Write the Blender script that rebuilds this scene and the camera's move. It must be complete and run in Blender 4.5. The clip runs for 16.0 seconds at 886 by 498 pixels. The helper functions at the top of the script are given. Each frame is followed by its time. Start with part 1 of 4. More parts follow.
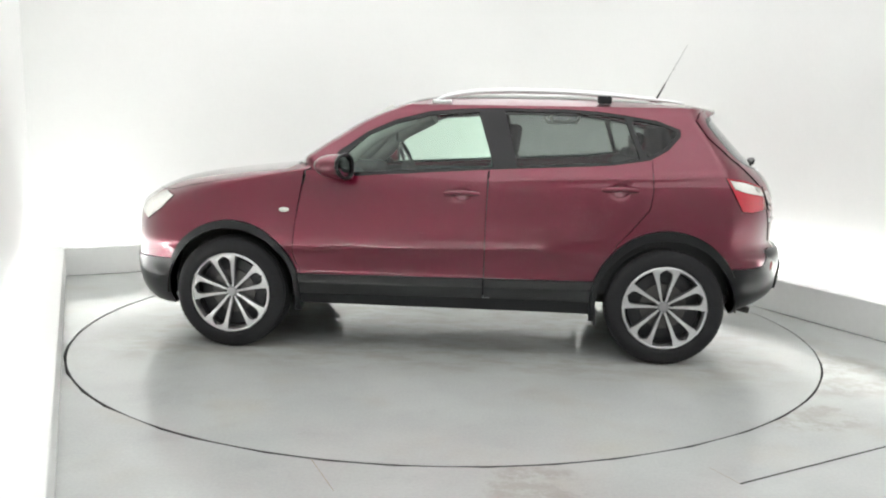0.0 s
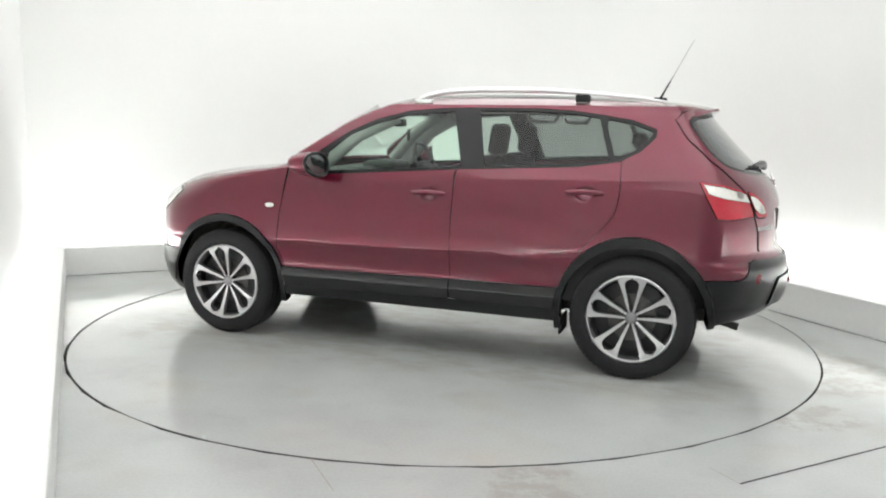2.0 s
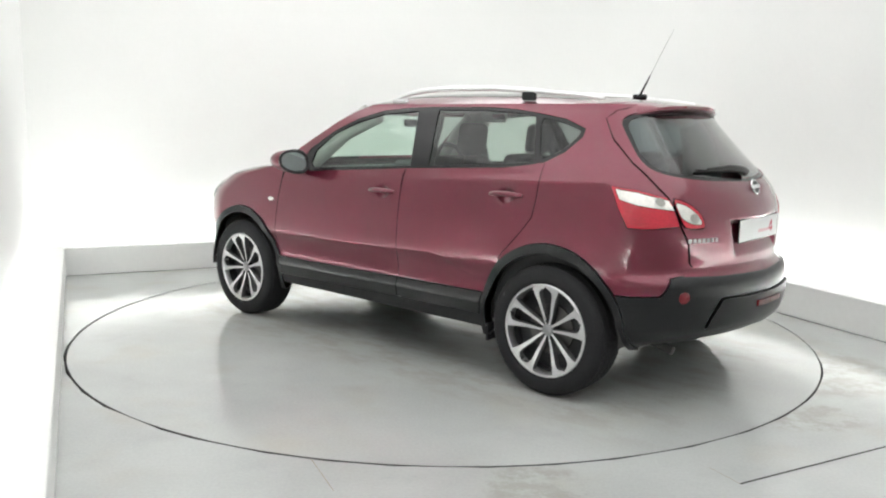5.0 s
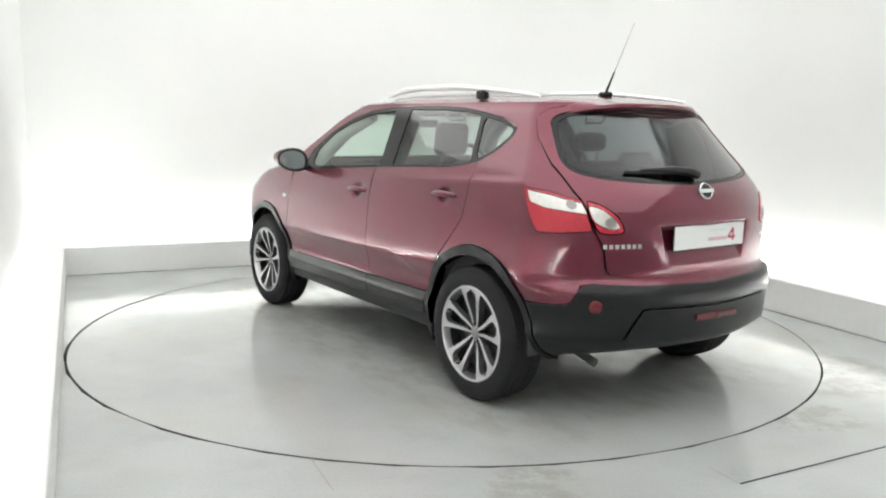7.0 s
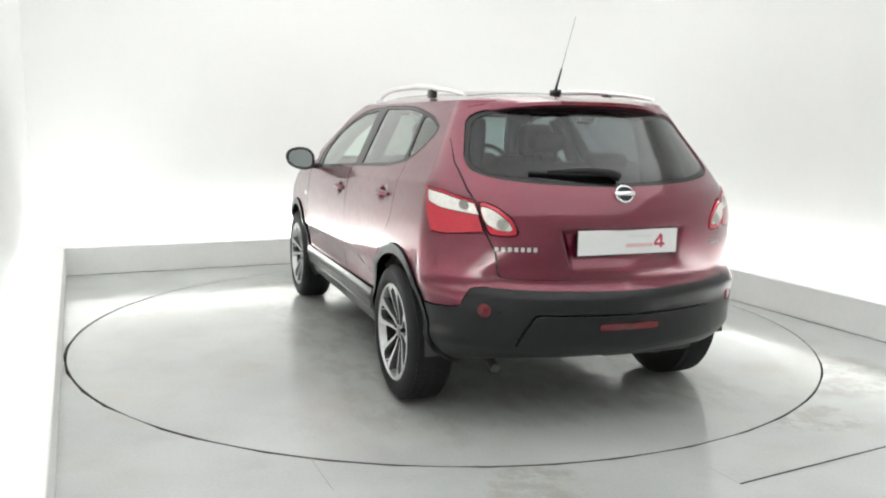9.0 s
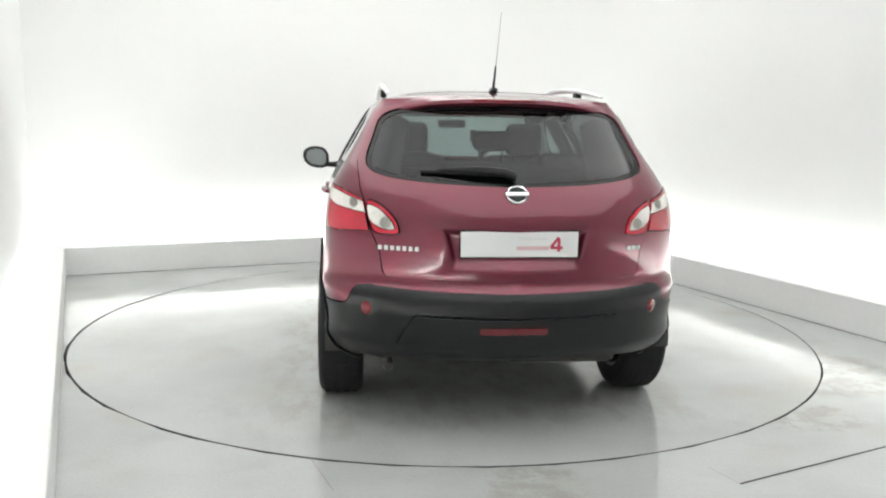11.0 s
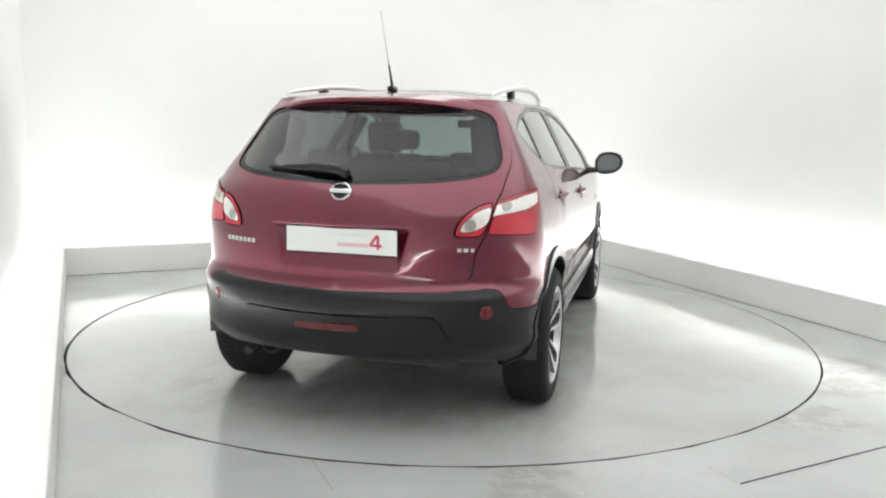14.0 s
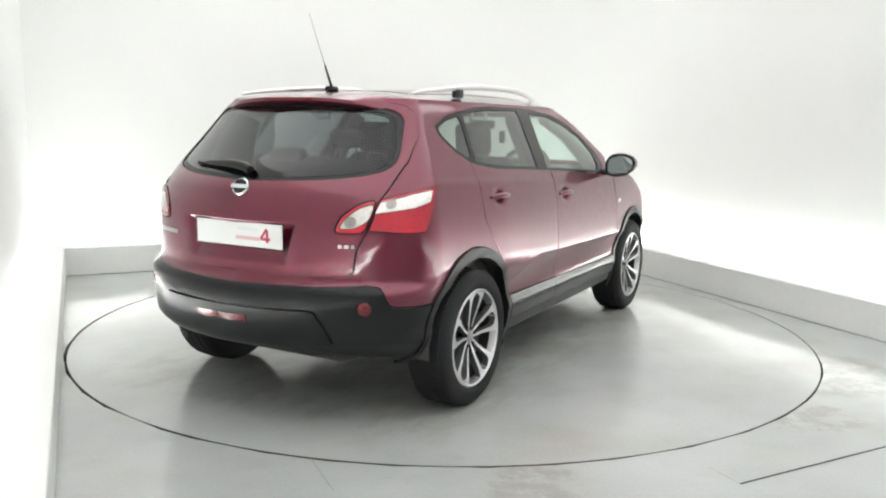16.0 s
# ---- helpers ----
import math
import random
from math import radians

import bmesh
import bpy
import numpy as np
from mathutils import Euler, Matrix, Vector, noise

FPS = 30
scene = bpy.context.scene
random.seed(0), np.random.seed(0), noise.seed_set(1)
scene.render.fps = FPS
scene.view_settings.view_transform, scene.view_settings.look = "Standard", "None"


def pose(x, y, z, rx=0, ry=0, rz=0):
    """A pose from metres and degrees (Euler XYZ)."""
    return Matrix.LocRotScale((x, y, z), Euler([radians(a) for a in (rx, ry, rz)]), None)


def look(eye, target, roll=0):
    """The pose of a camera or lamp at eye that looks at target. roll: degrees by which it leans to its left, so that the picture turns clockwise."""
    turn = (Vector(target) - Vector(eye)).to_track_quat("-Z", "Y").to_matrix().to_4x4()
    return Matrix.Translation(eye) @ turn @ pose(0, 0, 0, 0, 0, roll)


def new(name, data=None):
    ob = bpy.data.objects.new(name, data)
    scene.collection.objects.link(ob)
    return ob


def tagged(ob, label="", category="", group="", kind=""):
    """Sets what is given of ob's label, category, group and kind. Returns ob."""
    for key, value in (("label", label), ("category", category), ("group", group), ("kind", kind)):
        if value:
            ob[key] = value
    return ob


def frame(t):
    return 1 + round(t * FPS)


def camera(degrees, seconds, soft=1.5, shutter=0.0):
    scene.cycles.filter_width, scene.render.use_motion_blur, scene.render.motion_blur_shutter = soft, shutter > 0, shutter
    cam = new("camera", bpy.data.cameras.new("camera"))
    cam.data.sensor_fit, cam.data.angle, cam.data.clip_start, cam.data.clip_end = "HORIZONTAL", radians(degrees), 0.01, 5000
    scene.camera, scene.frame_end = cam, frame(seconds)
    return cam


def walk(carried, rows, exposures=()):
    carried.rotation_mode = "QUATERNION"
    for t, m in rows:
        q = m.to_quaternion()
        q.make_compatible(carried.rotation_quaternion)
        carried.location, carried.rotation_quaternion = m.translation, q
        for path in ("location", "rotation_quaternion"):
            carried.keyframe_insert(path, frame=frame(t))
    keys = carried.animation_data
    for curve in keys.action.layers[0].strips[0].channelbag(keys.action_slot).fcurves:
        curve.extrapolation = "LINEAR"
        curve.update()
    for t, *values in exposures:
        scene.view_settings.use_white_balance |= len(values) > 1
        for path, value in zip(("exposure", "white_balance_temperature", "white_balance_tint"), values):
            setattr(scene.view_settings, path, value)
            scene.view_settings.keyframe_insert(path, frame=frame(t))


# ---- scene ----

from mathutils.geometry import delaunay_2d_cdt

# ---------- camera ----------
cam = camera(56.912, 16.0, soft=2.1)
EYE = Vector((0.0, -5.629, 1.396))
PAN, TILT = -0.002763, -0.151587
AIM = EYE + Vector((math.sin(PAN) * math.cos(TILT), math.cos(PAN) * math.cos(TILT), math.sin(TILT)))
walk(cam, [(0.0, look(EYE, AIM, 0.9615)), (16.0, look(EYE, AIM, 0.9615))])

# ---------- light ----------
world = bpy.data.worlds.new("world")
world.use_nodes = True
world.node_tree.nodes["Background"].inputs[0].default_value = (0.9, 0.95, 1.0, 1)
world.node_tree.nodes["Background"].inputs[1].default_value = 0.05
scene.world = world
scene.view_settings.exposure = 0.04
# strength of the added, unseen fill panels overhead
FILL_GLOW = 0.96
STRIP_GLOW = 35.0


# ---------- materials ----------
def material(name):
    m = bpy.data.materials.new(name)
    m.use_nodes = True
    nt = m.node_tree
    return m, nt, nt.nodes, nt.nodes["Principled BSDF"]


def plain(name, colour, rough=0.5, metal=0.0, coat=0.0, spec=0.5, grain=0.0, size=60.0, bump=0.0, vary=0.0):
    """A surface with slow and fine variation of colour, gloss and relief."""
    m, nt, nodes, b = material(name)
    b.inputs["Base Color"].default_value = (*colour, 1)
    b.inputs["Roughness"].default_value = rough
    b.inputs["Metallic"].default_value = metal
    b.inputs["Coat Weight"].default_value = coat
    b.inputs["Coat Roughness"].default_value = 0.05
    b.inputs["Specular IOR Level"].default_value = spec
    tc = nodes.new("ShaderNodeTexCoord")
    if grain or bump:
        n = nodes.new("ShaderNodeTexNoise")
        n.inputs["Scale"].default_value, n.inputs["Detail"].default_value = size, 4
        nt.links.new(tc.outputs["Object"], n.inputs["Vector"])
        if grain:
            big = nodes.new("ShaderNodeTexNoise")
            big.inputs["Scale"].default_value, big.inputs["Detail"].default_value = size / 18, 3
            nt.links.new(tc.outputs["Object"], big.inputs["Vector"])
            add = nodes.new("ShaderNodeMath")
            add.operation = "ADD"
            nt.links.new(n.outputs["Fac"], add.inputs[0])
            nt.links.new(big.outputs["Fac"], add.inputs[1])
            ramp = nodes.new("ShaderNodeMapRange")
            ramp.inputs["From Min"].default_value, ramp.inputs["From Max"].default_value = 0.6, 1.4
            ramp.inputs["To Min"].default_value, ramp.inputs["To Max"].default_value = 1 - grain, 1 + grain
            nt.links.new(add.outputs[0], ramp.inputs["Value"])
            mul = nodes.new("ShaderNodeVectorMath")
            mul.operation = "SCALE"
            mul.inputs[0].default_value = colour
            nt.links.new(ramp.outputs[0], mul.inputs["Scale"])
            nt.links.new(mul.outputs[0], b.inputs["Base Color"])
            rr = nodes.new("ShaderNodeMapRange")
            rr.inputs["To Min"].default_value, rr.inputs["To Max"].default_value = rough * 0.8, min(1, rough * 1.25)
            nt.links.new(big.outputs["Fac"], rr.inputs["Value"])
            nt.links.new(rr.outputs[0], b.inputs["Roughness"])
        if bump:
            bp = nodes.new("ShaderNodeBump")
            bp.inputs["Strength"].default_value, bp.inputs["Distance"].default_value = bump, 0.002
            nt.links.new(n.outputs["Fac"], bp.inputs["Height"])
            nt.links.new(bp.outputs[0], b.inputs["Normal"])
    return m


def glass(name, tint, gloss=0.02):
    """A thin tinted pane: it lets light straight through and mirrors by the Fresnel law."""
    m, nt, nodes, b = material(name)
    nodes.remove(b)
    tr = nodes.new("ShaderNodeBsdfTransparent")
    tr.inputs[0].default_value = (*tint, 1)
    gl = nodes.new("ShaderNodeBsdfGlossy")
    gl.inputs["Color"].default_value = (1, 1, 1, 1)
    gl.inputs["Roughness"].default_value = gloss
    lw = nodes.new("ShaderNodeLayerWeight")
    lw.inputs["Blend"].default_value = 0.5
    pw = nodes.new("ShaderNodeMath")
    pw.operation, pw.inputs[1].default_value = "POWER", 3.2
    nt.links.new(lw.outputs["Facing"], pw.inputs[0])
    fr = nodes.new("ShaderNodeMapRange")
    fr.inputs["To Min"].default_value, fr.inputs["To Max"].default_value = 0.03, 0.95
    nt.links.new(pw.outputs[0], fr.inputs["Value"])
    mix = nodes.new("ShaderNodeMixShader")
    nt.links.new(fr.outputs[0], mix.inputs[0])
    nt.links.new(tr.outputs[0], mix.inputs[1])
    nt.links.new(gl.outputs[0], mix.inputs[2])
    nt.links.new(mix.outputs[0], nodes["Material Output"].inputs[0])
    return m


def glow(name, colour, strength):
    m, nt, nodes, b = material(name)
    b.inputs["Base Color"].default_value = (*colour, 1)
    b.inputs["Emission Color"].default_value = (*colour, 1)
    b.inputs["Emission Strength"].default_value = strength
    return m


def floor_material(name, wet):
    """Grey sealed concrete, glossy; with dull and dark patches, and puddled streaks where it is wet."""
    m, nt, nodes, b = material(name)
    tc = nodes.new("ShaderNodeTexCoord")

    def tex(scale, detail, sx=1.0, sy=1.0, rough=0.5):
        mp = nodes.new("ShaderNodeMapping")
        mp.inputs["Scale"].default_value = (sx, sy, 1)
        nt.links.new(tc.outputs["Object"], mp.inputs["Vector"])
        n = nodes.new("ShaderNodeTexNoise")
        n.inputs["Scale"].default_value, n.inputs["Detail"].default_value = scale, detail
        n.inputs["Roughness"].default_value = rough
        nt.links.new(mp.outputs[0], n.inputs["Vector"])
        return n.outputs["Fac"]

    def ramp(src, a, bb, lo, hi):
        r = nodes.new("ShaderNodeMapRange")
        r.interpolation_type = "SMOOTHSTEP"
        for k, v in zip(("From Min", "From Max", "To Min", "To Max"), (a, bb, lo, hi)):
            r.inputs[k].default_value = v
        nt.links.new(src, r.inputs["Value"])
        return r.outputs[0]

    def math_node(op, p, q):
        n = nodes.new("ShaderNodeMath")
        n.operation = op
        for i, s in enumerate((p, q)):
            if isinstance(s, (int, float)):
                n.inputs[i].default_value = s
            else:
                nt.links.new(s, n.inputs[i])
        return n.outputs[0]

    broad = ramp(tex(1.1, 3), 0.3, 0.7, 0.93, 1.06)
    fine = ramp(tex(70, 5), 0.3, 0.7, 0.97, 1.03)
    grime = ramp(tex(2.6, 5, rough=0.65), 0.52, 0.78, 1.0, 0.92)
    shade = math_node("MULTIPLY", math_node("MULTIPLY", broad, fine), grime)
    gloss = ramp(tex(2.0, 4), 0.3, 0.7, 0.10, 0.19)
    warm = ramp(tex(1.7, 3), 0.5, 0.75, 0.0, 1.0)
    if wet:
        sep = nodes.new("ShaderNodeSeparateXYZ")
        nt.links.new(tc.outputs["Object"], sep.inputs[0])
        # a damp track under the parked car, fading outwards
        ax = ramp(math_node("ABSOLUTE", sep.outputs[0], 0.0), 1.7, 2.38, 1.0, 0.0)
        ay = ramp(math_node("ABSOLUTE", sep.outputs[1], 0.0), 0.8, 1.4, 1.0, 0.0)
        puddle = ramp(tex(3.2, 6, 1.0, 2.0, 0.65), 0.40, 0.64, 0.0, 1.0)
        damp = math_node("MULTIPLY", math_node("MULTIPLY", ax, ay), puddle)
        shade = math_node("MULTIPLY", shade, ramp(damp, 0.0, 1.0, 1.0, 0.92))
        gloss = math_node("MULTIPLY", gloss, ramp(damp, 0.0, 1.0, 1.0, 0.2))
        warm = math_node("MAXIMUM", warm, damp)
    else:
        sep = nodes.new("ShaderNodeSeparateXYZ")
        nt.links.new(tc.outputs["Object"], sep.inputs[0])

        def patch(cx, cy, rx, ry):
            dx = math_node("MULTIPLY", math_node("SUBTRACT", sep.outputs[0], cx), 1 / rx)
            dy = math_node("MULTIPLY", math_node("SUBTRACT", sep.outputs[1], cy), 1 / ry)
            d = math_node("ADD", math_node("MULTIPLY", dx, dx), math_node("MULTIPLY", dy, dy))
            return ramp(d, 0.55, 1.35, 1.0, 0.0)
        blotch = ramp(tex(6, 5, rough=0.7), 0.36, 0.62, 0.0, 1.0)
        old = math_node("MAXIMUM", math_node("MAXIMUM", patch(0.38, -2.62, 0.22, 0.24), patch(2.15, -0.95, 0.5, 0.5)), patch(1.75, -1.75, 0.35, 0.22))
        old = math_node("MULTIPLY", old, blotch)
        warm = math_node("MAXIMUM", warm, old)
        shade = math_node("MULTIPLY", shade, ramp(old, 0.0, 1.0, 1.0, 0.86))
    mix = nodes.new("ShaderNodeMix")
    mix.data_type = "RGBA"
    mix.inputs["A"].default_value = (0.456, 0.474, 0.463, 1)
    mix.inputs["B"].default_value = (0.446, 0.446, 0.410, 1)
    nt.links.new(warm, mix.inputs["Factor"])
    sc = nodes.new("ShaderNodeVectorMath")
    sc.operation = "SCALE"
    nt.links.new(mix.outputs["Result"], sc.inputs[0])
    nt.links.new(shade, sc.inputs["Scale"])
    nt.links.new(sc.outputs[0], b.inputs["Base Color"])
    nt.links.new(gloss, b.inputs["Roughness"])
    b.inputs["Specular IOR Level"].default_value = 0.75
    bp = nodes.new("ShaderNodeBump")
    bp.inputs["Strength"].default_value, bp.inputs["Distance"].default_value = 0.12, 0.003
    nt.links.new(tex(9, 3), bp.inputs["Height"])
    if wet:
        # ripples and beads where the water stands
        rip = nodes.new("ShaderNodeBump")
        rip.inputs["Strength"].default_value, rip.inputs["Distance"].default_value = 0.3, 0.004
        nt.links.new(math_node("MULTIPLY", tex(15, 4, 1.0, 1.6, 0.6), damp), rip.inputs["Height"])
        nt.links.new(bp.outputs[0], rip.inputs["Normal"])
        bp = rip
    nt.links.new(bp.outputs[0], b.inputs["Normal"])
    return m


M_FLOOR = floor_material("sealed_concrete", False)
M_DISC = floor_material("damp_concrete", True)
M_STAIN = plain("rusty_stain", (0.36, 0.33, 0.27), 0.25, grain=0.12, size=20)
M_GREYJOINT = plain("grey_joint", (0.16, 0.16, 0.155), 0.6, grain=0.2, size=30)
M_WALL = plain("white_wall", (0.765, 0.775, 0.76), 0.75, grain=0.015, size=30, bump=0.03)
# grey chosen so the car reflects a dim room behind the camera
M_SOUTH = plain("grey_end_wall", (0.52, 0.52, 0.515), 0.8, grain=0.06, size=12)
M_PARAPET = plain("pale_parapet", (0.78, 0.79, 0.775), 0.85, spec=0.2, grain=0.03, size=25, bump=0.05)
M_CEIL = plain("pale_ceiling", (0.75, 0.75, 0.745), 0.85, grain=0.02, size=30)
M_FILL = glow("fill_glow", (1.0, 1.0, 1.0), FILL_GLOW)
M_STRIP = glow("strip_light", (1.0, 1.0, 0.985), STRIP_GLOW)
M_PIT = plain("dark_gap", (0.02, 0.02, 0.02), 0.9)
M_PAINT = plain("red_pearl_paint", (0.130, 0.0032, 0.0215), 0.32, metal=0.6, coat=1.0, grain=0.05, size=400)
M_PAINT.node_tree.nodes["Principled BSDF"].inputs["Coat IOR"].default_value = 1.55
M_BLACK = plain("black_moulded_plastic", (0.010, 0.0106, 0.0116), 0.30, spec=0.30, grain=0.15, size=220, bump=0.10)
M_SIDE = plain("satin_black_trim", (0.010, 0.0105, 0.011), 0.19, spec=0.5, grain=0.12, size=160, bump=0.03)
M_TRIM = plain("gloss_black_trim", (0.008, 0.008, 0.009), 0.20, spec=0.35, grain=0.08, size=40)
M_RUBBER = plain("tyre_rubber", (0.016, 0.016, 0.0175), 0.75, spec=0.3, grain=0.2, size=90, bump=0.15)
M_ALLOY = plain("machined_alloy", (0.60, 0.60, 0.61), 0.30, metal=0.9, coat=0.4, grain=0.05, size=60)
M_POCKET = plain("dark_grey_alloy", (0.035, 0.035, 0.038), 0.45, metal=0.3, grain=0.08, size=60)
M_SPOKE = plain("grey_spoke_flank", (0.15, 0.15, 0.155), 0.4, metal=0.5, grain=0.1, size=60)
M_HUB = plain("grey_hub_cap", (0.30, 0.30, 0.31), 0.36, metal=0.8, grain=0.05)
M_STEEL = plain("brushed_steel", (0.11, 0.107, 0.105), 0.4, metal=0.9, grain=0.1, size=80)
M_CHROME = plain("chrome", (0.82, 0.83, 0.84), 0.10, metal=1.0, grain=0.02, size=50)
M_MARK = plain("silver_mark", (0.55, 0.55, 0.55), 0.45, metal=0.5, grain=0.03)
M_RAIL = plain("satin_aluminium", (0.78, 0.79, 0.79), 0.36, metal=0.85, grain=0.03, size=60)
M_CABIN = plain("dark_cabin_trim", (0.045, 0.046, 0.047), 0.7, grain=0.15, size=120, bump=0.1)
M_SEAT = plain("black_seat_cloth", (0.022, 0.022, 0.025), 0.85, grain=0.2, size=300, bump=0.2)
M_HEAD = plain("grey_headlining", (0.42, 0.42, 0.40), 0.9, grain=0.04, size=200)
M_UNDER = plain("dirty_underbody", (0.05, 0.048, 0.046), 0.8, grain=0.25, size=30)
M_REDLENS = plain("red_lamp_lens", (0.43, 0.006, 0.024), 0.16, coat=1.0, grain=0.28, size=110, bump=0.25)
M_DARKRED = plain("dark_red_reflector", (0.15, 0.002, 0.008), 0.25, coat=0.4, grain=0.12, size=200)
M_FOG = plain("fog_lamp_lens", (0.12, 0.004, 0.009), 0.2, coat=0.6, grain=0.2, size=120)
M_CLEAR = plain("clear_lamp_lens", (0.80, 0.77, 0.73), 0.2, metal=0.25, coat=1.0, grain=0.22, size=70, bump=0.3)
M_BOWL = plain("lamp_reflector_bowl", (0.30, 0.28, 0.26), 0.3, metal=0.7, coat=0.6, grain=0.35, size=90, bump=0.3)
M_PLATE = plain("white_plate", (0.72, 0.73, 0.72), 0.38, coat=0.4, grain=0.02, size=60)
M_PINK = plain("pale_red_print", (0.62, 0.42, 0.44), 0.4, grain=0.03)
M_CRIMSON = plain("crimson_print", (0.42, 0.035, 0.075), 0.4, grain=0.03)
M_GREYINK = plain("pale_grey_print", (0.64, 0.65, 0.64), 0.4, grain=0.03)
M_GLASS_F = glass("light_green_glass", (0.78, 0.90, 0.83))
M_GLASS_R = glass("grey_privacy_glass", (0.41, 0.445, 0.43))
M_GLASS_B = glass("grey_rear_glass", (0.20, 0.245, 0.26))
M_ROOFGLASS = plain("roof_glass", (0.012, 0.013, 0.014), 0.03, spec=0.6, grain=0.05, size=20)
M_MIRROR = plain("mirror_glass", (0.30, 0.33, 0.33), 0.03, metal=1.0)


# ---------- mesh helpers ----------
def part(name, bm, mat, parent=None, label="", smooth=None):
    """Links a bmesh as one mesh object, under a thing or a part."""
    me = bpy.data.meshes.new(name)
    if smooth is not None:
        for f in bm.faces:
            f.smooth = True
        for e in bm.edges:
            if len(e.link_faces) == 2 and e.calc_face_angle(0) > smooth:
                e.smooth = False
    bm.to_mesh(me)
    bm.free()
    me.materials.append(mat)
    ob = new(name, me)
    if parent is not None:
        ob.parent = parent
    return tagged(ob, label)


def box(bm, size, at, bevel=0.0, turn=None, seg=2):
    """Adds a box, with rounded edges, to bm."""
    r = bmesh.ops.create_cube(bm, size=1.0)
    vs = r["verts"]
    bmesh.ops.scale(bm, vec=size, verts=vs)
    if bevel:
        es = list({e for v in vs for e in v.link_edges})
        out = bmesh.ops.bevel(bm, geom=es, offset=bevel, segments=seg, affect="EDGES", profile=0.5)
        vs = list({v for f in out["faces"] for v in f.verts} | {v for v in vs if v.is_valid})
    if turn is not None:
        bmesh.ops.rotate(bm, verts=vs, matrix=turn.to_3x3())
    bmesh.ops.translate(bm, vec=at, verts=vs)
    return bm


def rbox(size, at, bevel=0.0, turn=None, seg=2):
    return box(bmesh.new(), size, at, bevel, turn, seg)


def lathe(profile, n=48, axis="y", close=False, bm=None):
    """Turns a profile of (radius, along) round an axis."""
    bm = bm or bmesh.new()
    rings = []
    for i in range(n):
        a = 2 * math.pi * i / n
        c, s = math.cos(a), math.sin(a)
        ring = []
        for r, t in profile:
            p = (r * c, t, r * s) if axis == "y" else (r * c, r * s, t) if axis == "z" else (t, r * c, r * s)
            ring.append(bm.verts.new(p))
        rings.append(ring)
    m = len(profile)
    for i in range(n):
        a, b = rings[i], rings[(i + 1) % n]
        for j in range(m if close else m - 1):
            k = (j + 1) % m
            bm.faces.new((a[j], a[k], b[k], b[j]))
    bmesh.ops.remove_doubles(bm, verts=bm.verts, dist=1e-5)
    bmesh.ops.recalc_face_normals(bm, faces=bm.faces)
    return bm


def tube(points, radius, n=10, bm=None, squash=1.0):
    """A round bar along a line of points, with closed ends; radius may be a list."""
    bm = bm or bmesh.new()
    pts = [Vector(p) for p in points]
    radii = radius if isinstance(radius, (list, tuple)) else [radius] * len(pts)
    rings = []
    for i, p in enumerate(pts):
        d = (pts[min(i + 1, len(pts) - 1)] - pts[max(i - 1, 0)]).normalized()
        up = Vector((0, 0, 1)) if abs(d.z) < 0.9 else Vector((1, 0, 0))
        a = d.cross(up).normalized()
        b = a.cross(d)
        rings.append([bm.verts.new(p + radii[i] * (math.cos(2 * math.pi * k / n) * a + squash * math.sin(2 * math.pi * k / n) * b)) for k in range(n)])
    for u, v in zip(rings, rings[1:]):
        for k in range(n):
            bm.faces.new((u[k], u[(k + 1) % n], v[(k + 1) % n], v[k]))
    bm.faces.new(rings[0][::-1])
    bm.faces.new(rings[-1])
    bmesh.ops.recalc_face_normals(bm, faces=bm.faces)
    return bm


def prism(outline, lo, hi, place, bm=None):
    """A solid from a flat outline: place(a, b, h) gives the point."""
    bm = bm or bmesh.new()
    low = [bm.verts.new(place(a, b, lo)) for a, b in outline]
    top = [bm.verts.new(place(a, b, hi)) for a, b in outline]
    n = len(outline)
    bm.faces.new(top)
    bm.faces.new(low[::-1])
    for i in range(n):
        bm.faces.new((low[i], low[(i + 1) % n], top[(i + 1) % n], top[i]))
    bmesh.ops.recalc_face_normals(bm, faces=bm.faces)
    return bm


# ---------- the studio ----------
TURN = radians(24.6)
CU, SU = math.cos(TURN), math.sin(TURN)
U0, U1, V0, V1 = -2.436, 2.617, -6.9, 2.797   # inner faces of the parapets
THICK, GAP, PARAPET_H = 0.165, 0.18, 0.25
W0, W1, WV0, WV1 = U0 - THICK - 0.10, U1 + THICK + GAP, V0, V1 + THICK + GAP   # faces of the walls
CEIL = 3.5
RADIUS = 2.434


def room(u, v, z):
    """Room axes to world; the side walls stand slightly out of square."""
    u -= (V1 - v) * (0.0085 + 0.0014 * u)
    return Vector((u * CU - v * SU, u * SU + v * CU, z))


def room_box(u0, u1, v0, v1, z0, z1, bevel=0.0):
    bm = rbox((u1 - u0, v1 - v0, z1 - z0), (0, 0, 0), bevel)
    bmesh.ops.translate(bm, vec=((u0 + u1) / 2, (v0 + v1) / 2, (z0 + z1) / 2), verts=bm.verts)
    for p in bm.verts:
        p.co = room(*p.co)
    return bm


